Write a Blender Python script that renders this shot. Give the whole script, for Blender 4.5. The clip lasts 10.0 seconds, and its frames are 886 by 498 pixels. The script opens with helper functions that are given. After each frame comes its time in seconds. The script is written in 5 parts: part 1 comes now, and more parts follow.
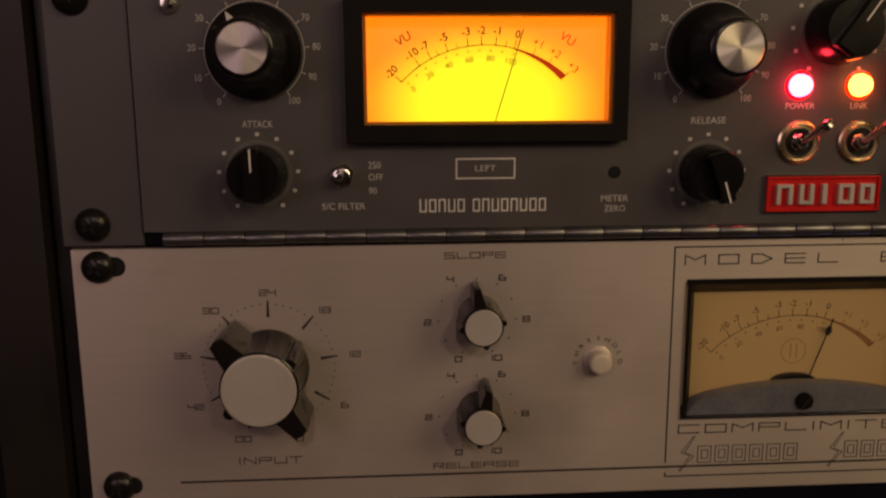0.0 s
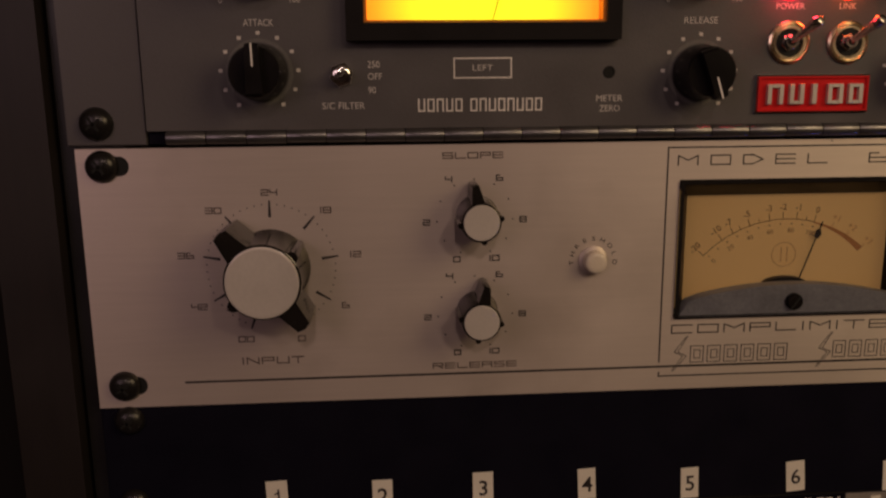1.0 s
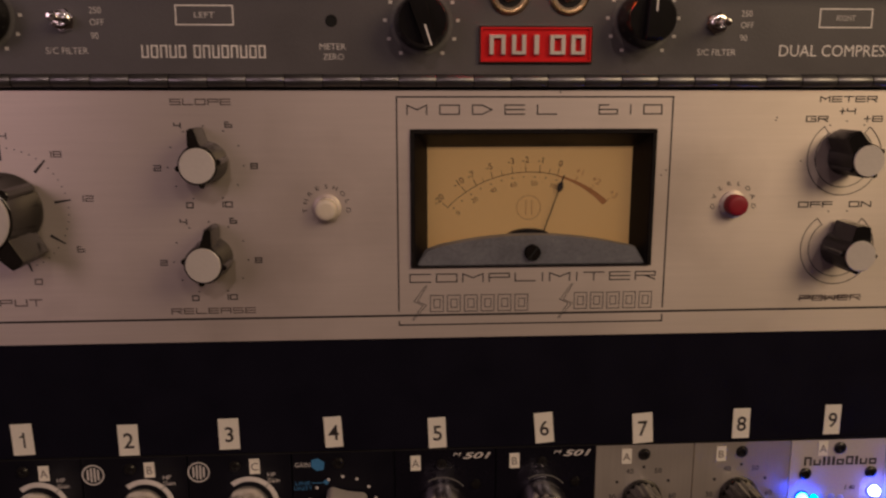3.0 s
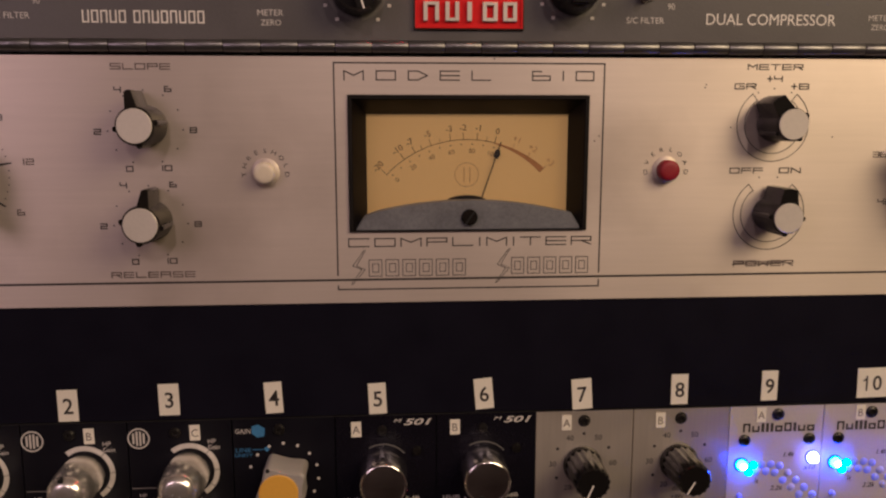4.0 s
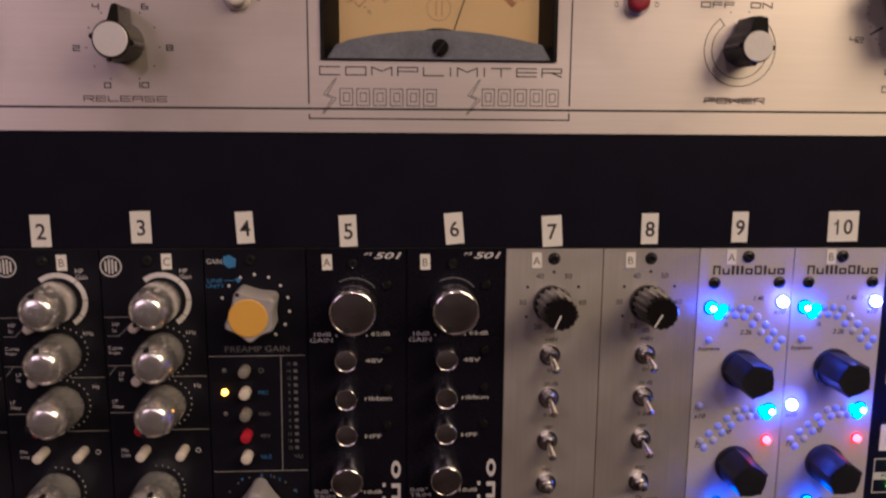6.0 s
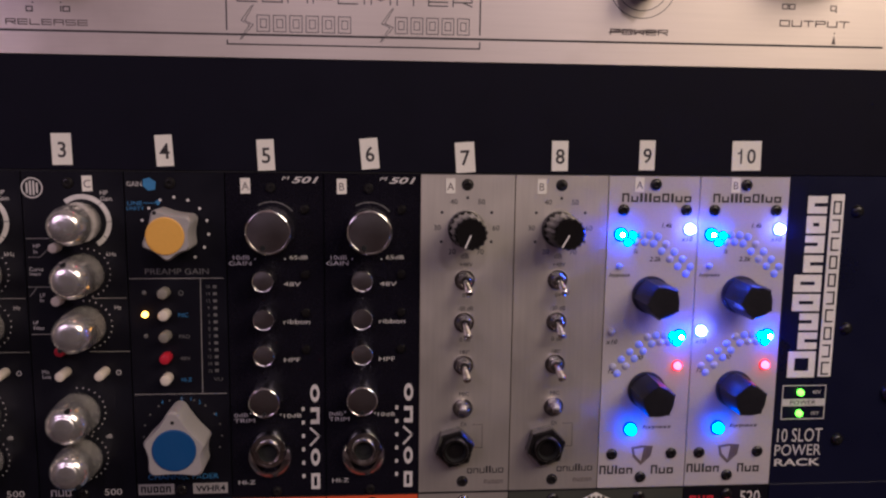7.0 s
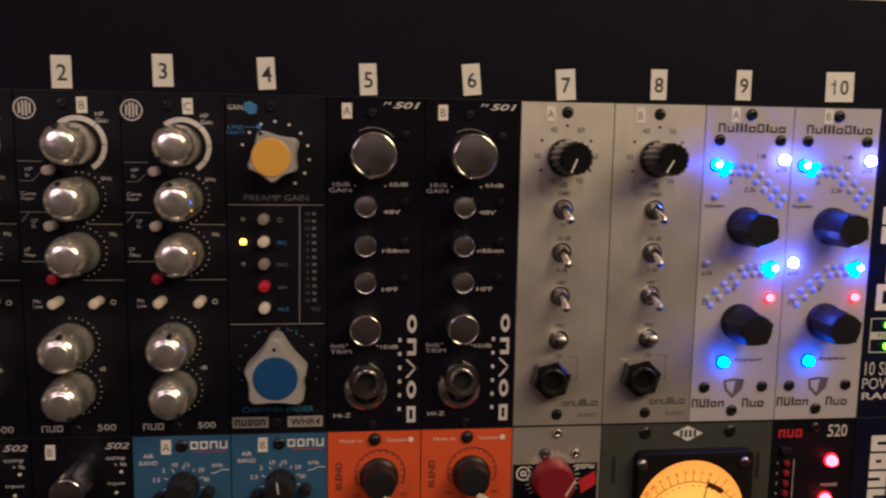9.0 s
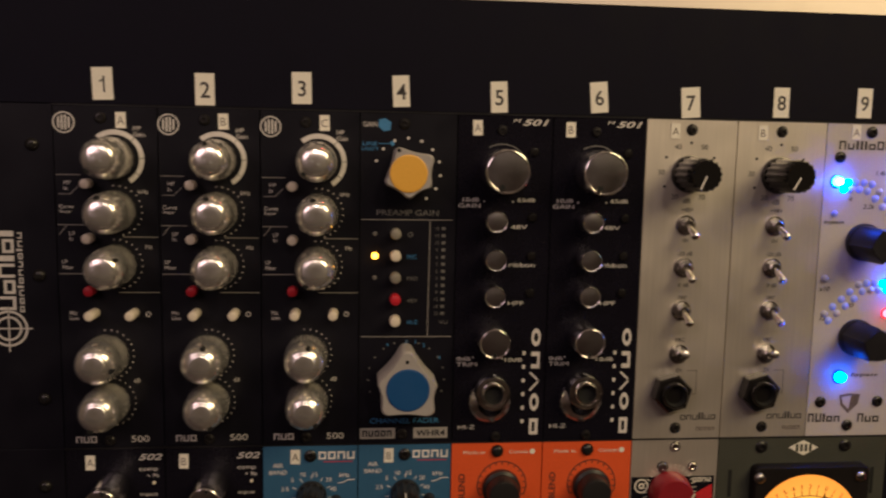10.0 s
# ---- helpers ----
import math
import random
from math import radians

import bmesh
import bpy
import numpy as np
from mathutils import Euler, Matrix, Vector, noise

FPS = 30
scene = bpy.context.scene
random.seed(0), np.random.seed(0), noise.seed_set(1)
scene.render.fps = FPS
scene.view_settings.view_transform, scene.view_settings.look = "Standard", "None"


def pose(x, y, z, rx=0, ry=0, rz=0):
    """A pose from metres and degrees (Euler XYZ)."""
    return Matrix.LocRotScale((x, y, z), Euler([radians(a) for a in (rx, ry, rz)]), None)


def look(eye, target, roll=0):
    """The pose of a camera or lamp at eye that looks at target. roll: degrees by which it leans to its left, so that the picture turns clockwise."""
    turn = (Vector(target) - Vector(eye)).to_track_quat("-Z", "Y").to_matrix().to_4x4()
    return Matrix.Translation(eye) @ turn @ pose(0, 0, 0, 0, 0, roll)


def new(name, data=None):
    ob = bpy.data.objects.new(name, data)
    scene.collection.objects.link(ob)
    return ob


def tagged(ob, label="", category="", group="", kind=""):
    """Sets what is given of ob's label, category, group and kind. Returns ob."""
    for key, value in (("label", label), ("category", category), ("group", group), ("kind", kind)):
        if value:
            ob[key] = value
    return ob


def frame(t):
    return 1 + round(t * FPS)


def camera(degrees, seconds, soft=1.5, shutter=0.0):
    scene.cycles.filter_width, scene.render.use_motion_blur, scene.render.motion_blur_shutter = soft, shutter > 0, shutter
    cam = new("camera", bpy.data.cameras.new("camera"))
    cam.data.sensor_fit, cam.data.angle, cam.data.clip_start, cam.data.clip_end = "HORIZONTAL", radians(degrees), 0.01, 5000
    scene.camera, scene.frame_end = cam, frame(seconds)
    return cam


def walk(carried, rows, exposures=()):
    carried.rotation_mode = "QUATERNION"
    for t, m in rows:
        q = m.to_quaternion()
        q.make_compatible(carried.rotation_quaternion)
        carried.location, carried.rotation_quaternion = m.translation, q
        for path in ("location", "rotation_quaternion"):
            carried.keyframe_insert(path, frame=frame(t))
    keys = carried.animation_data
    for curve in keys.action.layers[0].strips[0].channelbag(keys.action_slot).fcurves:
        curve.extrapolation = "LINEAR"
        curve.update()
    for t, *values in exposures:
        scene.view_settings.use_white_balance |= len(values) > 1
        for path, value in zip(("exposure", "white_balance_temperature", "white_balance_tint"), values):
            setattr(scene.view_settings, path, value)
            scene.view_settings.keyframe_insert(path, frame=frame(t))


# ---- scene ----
cam = camera(57.0, 10.0, soft=2.2, shutter=0.4)
UNIT = 20.0  # the path below is in twentieths of a metre
PATH = [
    (0, (2.275, -5.184, 27.587), (2.388, -3.222, 27.215), -0.3),
    (0.5, (2.183, -5.284, 27.359), (2.309, -3.329, 26.957), -0.4),
    (1, (2.215, -5.392, 27.056), (2.347, -3.438, 26.648), -0.5),
    (1.5, (2.47, -5.616, 26.908), (2.602, -3.664, 26.491), -0.6),
    (2, (3.041, -5.741, 26.868), (3.164, -3.784, 26.474), -0.6),
    (2.5, (3.663, -5.725, 26.803), (3.785, -3.768, 26.408), -0.3),
    (3, (4.08, -5.685, 26.666), (4.199, -3.728, 26.274), -0.0),
    (4.3, (4.465, -5.961, 26.056), (4.614, -3.988, 25.758), -0.1),
    (4.5, (4.453, -5.998, 25.958), (4.598, -4.025, 25.664), -0.3),
    (5, (4.515, -6.018, 25.676), (4.644, -4.045, 25.377), -0.5),
    (5.5, (4.646, -6.069, 25.309), (4.763, -4.098, 24.991), -0.1),
    (5.7, (4.665, -6.084, 25.243), (4.78, -4.118, 24.897), 0.2),
    (6.8, (5.091, -6.375, 24.377), (5.258, -4.403, 24.09), 0.8),
    (7, (5.224, -6.464, 24.324), (5.391, -4.491, 24.041), 0.7),
    (7.5, (5.226, -6.575, 24.029), (5.405, -4.602, 23.752), 0.3),
    (8, (4.967, -6.565, 23.876), (5.165, -4.594, 23.604), 0.2),
    (8.5, (4.646, -6.483, 23.703), (4.865, -4.512, 23.439), 0.6),
    (9, (4.236, -6.413, 23.663), (4.465, -4.443, 23.404), 0.9),
    (9.5, (3.764, -6.373, 23.716), (3.986, -4.401, 23.469), 1.0),
    (10, (3.313, -6.416, 23.712), (3.513, -4.44, 23.472), 1.1),
]
EXPOSURES = [(0.0, -1.30, 6450, 12), (1.0, -1.17, 6400, 18), (2.0, -0.98, 6250, 20), (3.0, -0.86, 6050, 20), (4.5, -0.22, 5800, 18),
             (5.5, -0.20, 5600, 18), (7.0, -0.22, 4950, 24), (8.0, -0.20, 4980, 22), (9.0, -0.17, 5620, 10), (10.0, -0.12, 6050, 4)]
walk(cam, [(t, look([c / UNIT for c in eye], [c / UNIT for c in target], roll)) for t, eye, target, roll in PATH], EXPOSURES)

# ---- world and lights ----
world = bpy.data.worlds.new("room_dark")
scene.world = world
world.use_nodes = True
world.node_tree.nodes["Background"].inputs[0].default_value = (1.0, 0.8, 0.65, 1)
world.node_tree.nodes["Background"].inputs[1].default_value = 0.02


def ceiling_lamp(x, y, z, watts, size, tint):
    data = bpy.data.lights.new("room_lamp", "AREA")
    data.shape, data.size, data.energy, data.color = "DISK", size, watts, tint
    new("room_lamp", data).matrix_world = look((x, y, z), (0.25, 0.0, 1.15))


# unseen lamps set to suit shadows and highlights: a warm one to the right of the rack, a cooler one to its left, two
# behind the viewer
ceiling_lamp(0.86, -0.62, 1.74, 6.5, 0.50, (1.0, 0.735, 0.385))
ceiling_lamp(-0.42, -0.80, 1.58, 1.9, 0.45, (1.0, 0.67, 0.66))
ceiling_lamp(0.12, -1.55, 2.15, 3.6, 0.10, (1.0, 0.72, 0.58))
ceiling_lamp(0.72, -1.55, 2.15, 5.0, 0.10, (1.0, 0.74, 0.54))


# ---- materials ----
def shader(name, color, rough=0.5, metal=0.0, vary=0.12, scale=60.0, bump=0.0, bump_scale=900.0, stretch=(1, 1, 1),
           coat=0.0, spun=0.0, emit=None, strength=0.0, stain=0.0, stain_scale=25.0, specular=0.5, across=None, brush=0.7):
    """A surface whose colour and gloss vary at a coarse and a fine scale."""
    mat = bpy.data.materials.new(name)
    mat.use_nodes = True
    n, ln = mat.node_tree.nodes, mat.node_tree.links
    b = n["Principled BSDF"]
    b.inputs["Roughness"].default_value, b.inputs["Metallic"].default_value = rough, metal
    b.inputs["Specular IOR Level"].default_value = specular
    b.inputs["Coat Weight"].default_value = coat
    co = n.new("ShaderNodeTexCoord")
    mp = n.new("ShaderNodeMapping")
    mp.inputs["Scale"].default_value = stretch
    ln.new(co.outputs["Object"], mp.inputs[0])
    coarse, fine = n.new("ShaderNodeTexNoise"), n.new("ShaderNodeTexNoise")
    coarse.inputs["Scale"].default_value, fine.inputs["Scale"].default_value = scale, bump_scale
    coarse.inputs["Detail"].default_value, fine.inputs["Detail"].default_value = 4.0, 3.0
    ln.new(co.outputs["Object"], coarse.inputs["Vector"])
    ln.new(mp.outputs[0], fine.inputs["Vector"])
    both = n.new("ShaderNodeMath")
    both.operation = "ADD"
    ln.new(coarse.outputs["Fac"], both.inputs[0])
    ln.new(fine.outputs["Fac"], both.inputs[1])
    ramp = n.new("ShaderNodeMapRange")
    ramp.inputs[1].default_value, ramp.inputs[2].default_value = 0.6, 1.4
    ramp.inputs[3].default_value, ramp.inputs[4].default_value = 1 - vary, 1 + vary
    ln.new(both.outputs[0], ramp.inputs[0])
    mul = n.new("ShaderNodeMix")
    mul.data_type, mul.blend_type = "RGBA", "MULTIPLY"
    mul.inputs[0].default_value = 1.0
    mul.inputs[6].default_value = (*color, 1)
    ln.new(ramp.outputs[0], mul.inputs[7])
    out = mul.outputs[2]
    if stain:
        dirt = n.new("ShaderNodeTexNoise")
        dirt.inputs["Scale"].default_value, dirt.inputs["Detail"].default_value = stain_scale, 6.0
        ln.new(co.outputs["Object"], dirt.inputs["Vector"])
        cut = n.new("ShaderNodeMapRange")
        cut.inputs[1].default_value, cut.inputs[2].default_value = 0.55, 0.75
        cut.inputs[3].default_value, cut.inputs[4].default_value = 0.0, stain
        ln.new(dirt.outputs["Fac"], cut.inputs[0])
        mix = n.new("ShaderNodeMix")
        mix.data_type = "RGBA"
        ln.new(cut.outputs[0], mix.inputs[0])
        ln.new(out, mix.inputs[6])
        mix.inputs[7].default_value = (color[0] * 0.45, color[1] * 0.42, color[2] * 0.38, 1)
        out = mix.outputs[2]
    ln.new(out, b.inputs["Base Color"])
    gloss = n.new("ShaderNodeMapRange")
    gloss.inputs[1].default_value, gloss.inputs[2].default_value = 0.3, 0.7
    gloss.inputs[3].default_value, gloss.inputs[4].default_value = rough * 0.85, min(1.0, rough * 1.15)
    ln.new(coarse.outputs["Fac"], gloss.inputs[0])
    ln.new(gloss.outputs[0], b.inputs["Roughness"])
    if bump:
        bm_node = n.new("ShaderNodeBump")
        bm_node.inputs["Strength"].default_value, bm_node.inputs["Distance"].default_value = bump, 0.0002
        ln.new(fine.outputs["Fac"], bm_node.inputs["Height"])
        ln.new(bm_node.outputs[0], b.inputs["Normal"])
    if spun:
        b.inputs["Anisotropic"].default_value = spun
        tan = n.new("ShaderNodeTangent")
        tan.direction_type, tan.axis = "RADIAL", "Y"
        ln.new(tan.outputs[0], b.inputs["Tangent"])
    if across:
        # straight brushing: highlights spread across the grain
        way = n.new("ShaderNodeCombineXYZ")
        for i in range(3):
            way.inputs[i].default_value = across[i]
        b.inputs["Anisotropic"].default_value = brush
        ln.new(way.outputs[0], b.inputs["Tangent"])
    if emit:
        b.inputs["Emission Color"].default_value = (*emit, 1)
        b.inputs["Emission Strength"].default_value = strength
    return mat


GREY = shader("grey_enamel", (0.094, 0.087, 0.090), 0.42, vary=0.08, bump=0.25, bump_scale=1600)
EAR = shader("grey_ear", (0.086, 0.079, 0.082), 0.42, vary=0.08, bump=0.25, bump_scale=1600)
SILVER = shader("brushed_panel", (0.70, 0.61, 0.545), 0.42, metal=0.6, vary=0.05, scale=10, bump=0.025, bump_scale=700,
                stretch=(0.04, 1, 1), stain=0.46, stain_scale=11, across=(0, 0, 1))
BLANK = shader("black_panel", (0.0060, 0.0054, 0.0118), 0.6, vary=0.2, bump=0.25, bump_scale=1300, specular=0.08)
NAVY = shader("navy_black_panel", (0.007, 0.0075, 0.024), 0.3, vary=0.2, scale=30, bump=0.05, specular=0.4)
BLACK = shader("black_module", (0.0062, 0.0058, 0.0100), 0.42, vary=0.2, bump=0.1, specular=0.2)
GLOSSY = shader("gloss_black", (0.007, 0.0063, 0.0108), 0.2, vary=0.2, specular=0.3)
STEEL = shader("grey_anodised", (0.80, 0.73, 0.655), 0.46, metal=0.8, vary=0.07, scale=30, bump=0.05, bump_scale=800,
               stretch=(1, 1, 0.05), across=(1, 0, 0), brush=0.3)
PALE = shader("pale_enamel", (0.47, 0.43, 0.44), 0.4, vary=0.06, scale=40, bump=0.1, stain=0.06)
BLUE = shader("blue_enamel", (0.040, 0.118, 0.225), 0.35, vary=0.1)
ORANGE = shader("orange_enamel", (0.72, 0.10, 0.025), 0.4, vary=0.08)
OLIVE = shader("olive_black", (0.05, 0.052, 0.042), 0.5, vary=0.15, bump=0.2)
INK = shader("black_ink", (0.03, 0.025, 0.025), 0.55, vary=0.3, bump_scale=2500)
FADED = shader("faded_ink", (0.13, 0.10, 0.09), 0.55, vary=0.4, bump_scale=3000)
WHITE_INK = shader("white_ink", (0.80, 0.76, 0.72), 0.5, vary=0.2, bump_scale=2500)
GREY_INK = shader("grey_ink", (0.60, 0.565, 0.54), 0.5, vary=0.25, bump_scale=2500)
PALE_FIELD = shader("dull_print", (0.30, 0.28, 0.26), 0.5, vary=0.25, bump_scale=2500)
DIM_INK = shader("dim_ink", (0.13, 0.125, 0.12), 0.5, vary=0.25)
BLUE_INK = shader("blue_ink", (0.05, 0.20, 0.42), 0.5, vary=0.2)
RED_INK = shader("red_ink", (0.55, 0.02, 0.03), 0.5, vary=0.2)
PAPER = shader("label_paper", (0.78, 0.74, 0.65), 0.6, vary=0.06, scale=90, bump=0.1)
BAKELITE = shader("black_bakelite", (0.009, 0.008, 0.008), 0.22, vary=0.25)
MATTE = shader("matte_black_knob", (0.014, 0.013, 0.017), 0.4, vary=0.25, specular=0.3)
PLASTIC = shader("black_plastic", (0.014, 0.013, 0.014), 0.4, vary=0.25)
KNOBSIDE = shader("worn_black_knob", (0.013, 0.011, 0.010), 0.16, vary=0.3, scale=120)
SATIN = shader("satin_cap", (0.68, 0.63, 0.58), 0.42, metal=0.3, vary=0.06)
SPUN = shader("spun_aluminium", (0.86, 0.80, 0.74), 0.34, metal=1.0, vary=0.04, spun=0.85)
ALU = shader("turned_aluminium", (0.98, 0.94, 0.89), 0.23, metal=0.88, vary=0.08, scale=150)
CHROME = shader("chrome", (0.94, 0.91, 0.88), 0.14, metal=1.0, vary=0.06)
HINGE = shader("dull_steel", (0.19, 0.185, 0.19), 0.36, metal=0.85, vary=0.15, scale=90)
DOME = shader("polished_aluminium", (0.98, 0.93, 0.89), 0.24, metal=0.88, spun=0.5, vary=0.08, scale=220)
FACE = shader("polished_end_face", (0.86, 0.82, 0.85), 0.23, metal=1.0, vary=0.1, scale=120)
TOGGLE = shader("dull_chrome_lever", (0.56, 0.53, 0.50), 0.24, metal=1.0, vary=0.12, scale=200)
DARKCHROME = shader("dark_chrome", (0.36, 0.345, 0.35), 0.3, metal=1.0, vary=0.1)
BRASS = shader("nickel_brass", (0.86, 0.72, 0.52), 0.28, metal=1.0, vary=0.1)
SCREW = shader("black_screw", (0.02, 0.018, 0.018), 0.28, metal=0.4, vary=0.3)
HOLE = shader("dark_hole", (0.004, 0.004, 0.004), 0.8)
IVORY = shader("ivory_button", (0.72, 0.64, 0.52), 0.3, vary=0.06)
RED = shader("red_button", (0.26, 0.008, 0.018), 0.5, vary=0.1)
DULLBUTTON = shader("dull_grey_button", (0.24, 0.22, 0.18), 0.4, vary=0.1)
BRIGHTRED = shader("bright_red_button", (0.50, 0.015, 0.03), 0.4, vary=0.1)
REDKNOB = shader("red_knob", (0.24, 0.014, 0.022), 0.35, vary=0.1)
BADGE = shader("red_badge", (0.70, 0.025, 0.025), 0.18, vary=0.1, coat=0.5)
KNOBGREY = shader("grey_knob", (0.37, 0.345, 0.33), 0.42, vary=0.06)
YELLOW = shader("yellow_cap", (0.78, 0.42, 0.06), 0.42, vary=0.05)
BLUECAP = shader("blue_cap", (0.012, 0.072, 0.22), 0.42, vary=0.05)
BEZEL = shader("meter_bezel", (0.012, 0.010, 0.010), 0.5, vary=0.2, specular=0.12)
BRIDGE = shader("slate_plate", (0.30, 0.31, 0.315), 0.5, vary=0.28, scale=110, bump=0.2, bump_scale=1200, stain=0.25, stain_scale=60)
SLOT = shader("dim_lens", (0.43, 0.42, 0.60), 0.3, vary=0.1)
WOOD = shader("dark_cabinet", (0.015, 0.011, 0.010), 0.5, vary=0.3, scale=20, bump=0.2, bump_scale=300, stretch=(1, 1, 0.05))
DARKWALL = shader("dark_wall", (0.02, 0.016, 0.015), 0.9, vary=0.2, scale=4, bump=0.2)
WALL = shader("warm_wall", (0.46, 0.38, 0.33), 0.8, vary=0.1, scale=3, bump=0.2)
CARPET = shader("dark_carpet", (0.09, 0.06, 0.05), 0.95, vary=0.3, scale=8, bump=0.5)
CEIL = shader("ceiling_paint", (0.60, 0.54, 0.49), 0.9, vary=0.05, scale=3)


def lamp_lens(name, color, strength):
    return shader(name, color, 0.2, emit=color, strength=strength)


LED_CYAN = lamp_lens("cyan_led", (0.012, 0.07, 1.0), 170.0)
LED_CORE = lamp_lens("lamp_core", (0.16, 0.36, 1.0), 90.0)
LED_WHITE = lamp_lens("white_led", (0.14, 0.18, 1.0), 120.0)
# unlit lenses: a faint glow imitates the light scattered into them
LENS_SCATTER = lamp_lens("scatter_glow_lens", (0.26, 0.29, 0.80), 0.17)
LED_RED = lamp_lens("red_led", (1.0, 0.035, 0.05), 20.0)
JEWEL_RED = lamp_lens("red_jewel", (1.0, 0.03, 0.05), 85.0)
LED_AQUA = lamp_lens("aqua_led", (0.002, 0.12, 1.0), 80.0)
LED_AMBER = lamp_lens("amber_led", (1.0, 0.13, 0.018), 45.0)
LED_YELLOW = lamp_lens("yellow_led", (1.0, 0.42, 0.03), 12.0)
LED_GREEN = lamp_lens("green_led", (0.22, 1.0, 0.02), 5.0)
# saturated glow for the rings that imitate the halo of each lamp's glare
HALO = {LED_CYAN: lamp_lens("cyan_halo", (0.004, 0.10, 1.0), 1.6), LED_WHITE: lamp_lens("white_halo", (0.20, 0.24, 1.0), 1.3),
          LED_AQUA: lamp_lens("aqua_halo", (0.002, 0.09, 1.0), 1.6), JEWEL_RED: lamp_lens("jewel_halo", (1.0, 0.008, 0.02), 1.4),
          LED_RED: lamp_lens("red_halo", (1.0, 0.008, 0.02), 1.0), LED_AMBER: lamp_lens("amber_halo", (1.0, 0.06, 0.003), 1.1)}


def lit_dial(name, cx, cz, rx, rz, core, rim, strength):
    """A dial lit from behind, brightest in front of its bulb."""
    mat = bpy.data.materials.new(name)
    mat.use_nodes = True
    n, ln = mat.node_tree.nodes, mat.node_tree.links
    b = n["Principled BSDF"]
    co, mp = n.new("ShaderNodeTexCoord"), n.new("ShaderNodeMapping")
    mp.inputs["Location"].default_value = (-cx / rx, 0, -cz / rz)
    mp.inputs["Scale"].default_value = (1000 / rx, 0, 1000 / rz)
    ln.new(co.outputs["Object"], mp.inputs[0])
    far = n.new("ShaderNodeVectorMath")
    far.operation = "LENGTH"
    ln.new(mp.outputs[0], far.inputs[0])
    ramp = n.new("ShaderNodeValToRGB")
    ramp.color_ramp.elements[0].color, ramp.color_ramp.elements[1].color = (*core, 1), (*rim, 1)
    ramp.color_ramp.elements[0].position, ramp.color_ramp.elements[1].position = 0.35, 1.0
    ramp.color_ramp.interpolation = "EASE"
    ln.new(far.outputs["Value"], ramp.inputs[0])
    ln.new(ramp.outputs[0], b.inputs["Emission Color"])
    b.inputs["Emission Strength"].default_value = strength
    b.inputs["Base Color"].default_value = (0.7, 0.45, 0.15, 1)
    b.inputs["Roughness"].default_value = 0.6
    return mat


def pane_material():
    mat = bpy.data.materials.new("meter_glass")
    mat.use_nodes = True
    n, ln = mat.node_tree.nodes, mat.node_tree.links
    n.remove(n["Principled BSDF"])
    clear, shine, mix, fres = (n.new("ShaderNodeBsdf" + k) if k != "Fresnel" and k != "Mix" else n.new("ShaderNodeFresnel" if k == "Fresnel" else "ShaderNodeMixShader")
                               for k in ("Transparent", "Glossy", "Mix", "Fresnel"))
    shine.inputs["Roughness"].default_value = 0.06
    fres.inputs[0].default_value = 1.4
    ln.new(fres.outputs[0], mix.inputs[0])
    ln.new(clear.outputs[0], mix.inputs[1])
    ln.new(shine.outputs[0], mix.inputs[2])
    ln.new(mix.outputs[0], n["Material Output"].inputs[0])
    return mat


GLASS = pane_material()


# ---- mesh helpers: millimetres, x to the right, z up, d out of the panel towards the viewer ----
def part(name, bm, material, parent=None, label=""):
    """Links a bmesh as one mesh object under a thing or a part."""
    if name in ("lettering", "wordmark", "raised_wordmark"):
        kinds = sorted({f.material_index for f in bm.faces})
        if len(kinds) > 1:
            for k in kinds:
                one = bm.copy()
                bmesh.ops.delete(one, geom=[f for f in one.faces if f.material_index != k], context="FACES")
                last = part(name, one, material, parent, label)
            bm.free()
            return last
        for f in bm.faces:
            f.material_index = 0
    bmesh.ops.recalc_face_normals(bm, faces=bm.faces[:])
    for f in bm.faces:
        f.smooth = True
    for e in bm.edges:
        e.smooth = len(e.link_faces) == 2 and e.calc_face_angle(0.0) < 0.7
    bmesh.ops.transform(bm, matrix=Matrix.Scale(0.001, 4), verts=bm.verts[:])
    me = bpy.data.meshes.new(name)
    bm.to_mesh(me)
    bm.free()
    me.materials.append(material)
    ob = new(name, me)
    if parent:
        ob.parent = parent
    if label:
        tagged(ob, label)
    return ob


def thing(name, label, category, x=0.0, z=0.0, group="", kind=""):
    """An empty at x, z on the front plane of the rack, in millimetres."""
    ob = new(name)
    ob.empty_display_size = 0.01
    ob.matrix_basis = at(x, z)
    return tagged(ob, label, category, group, kind)


def at(x, z, d=0.0):
    return pose(x / 1000, -d / 1000, 1.2 + z / 1000)


def mesh():
    return bmesh.new()


def prism(bm, outline, d0, d1, chamfer=0.0):
    """An upright block of the given outline from d0 out to d1, its outer rim chamfered."""
    cx = sum(p[0] for p in outline) / len(outline)
    cz = sum(p[1] for p in outline) / len(outline)
    size = max(math.hypot(p[0] - cx, p[1] - cz) for p in outline)
    k = 1 - chamfer / size
    rings = [(1.0, d0), (1.0, d1 - chamfer), (k, d1)] if chamfer else [(1.0, d0), (1.0, d1)]
    loops = [[bm.verts.new((cx + (x - cx) * s, -d, cz + (z - cz) * s)) for x, z in outline] for s, d in rings]
    for a, b in zip(loops, loops[1:]):
        for i in range(len(a)):
            j = (i + 1) % len(a)
            bm.faces.new((a[i], a[j], b[j], b[i]))
    bm.faces.new(loops[0][::-1])
    bm.faces.new(loops[-1])
    return bm


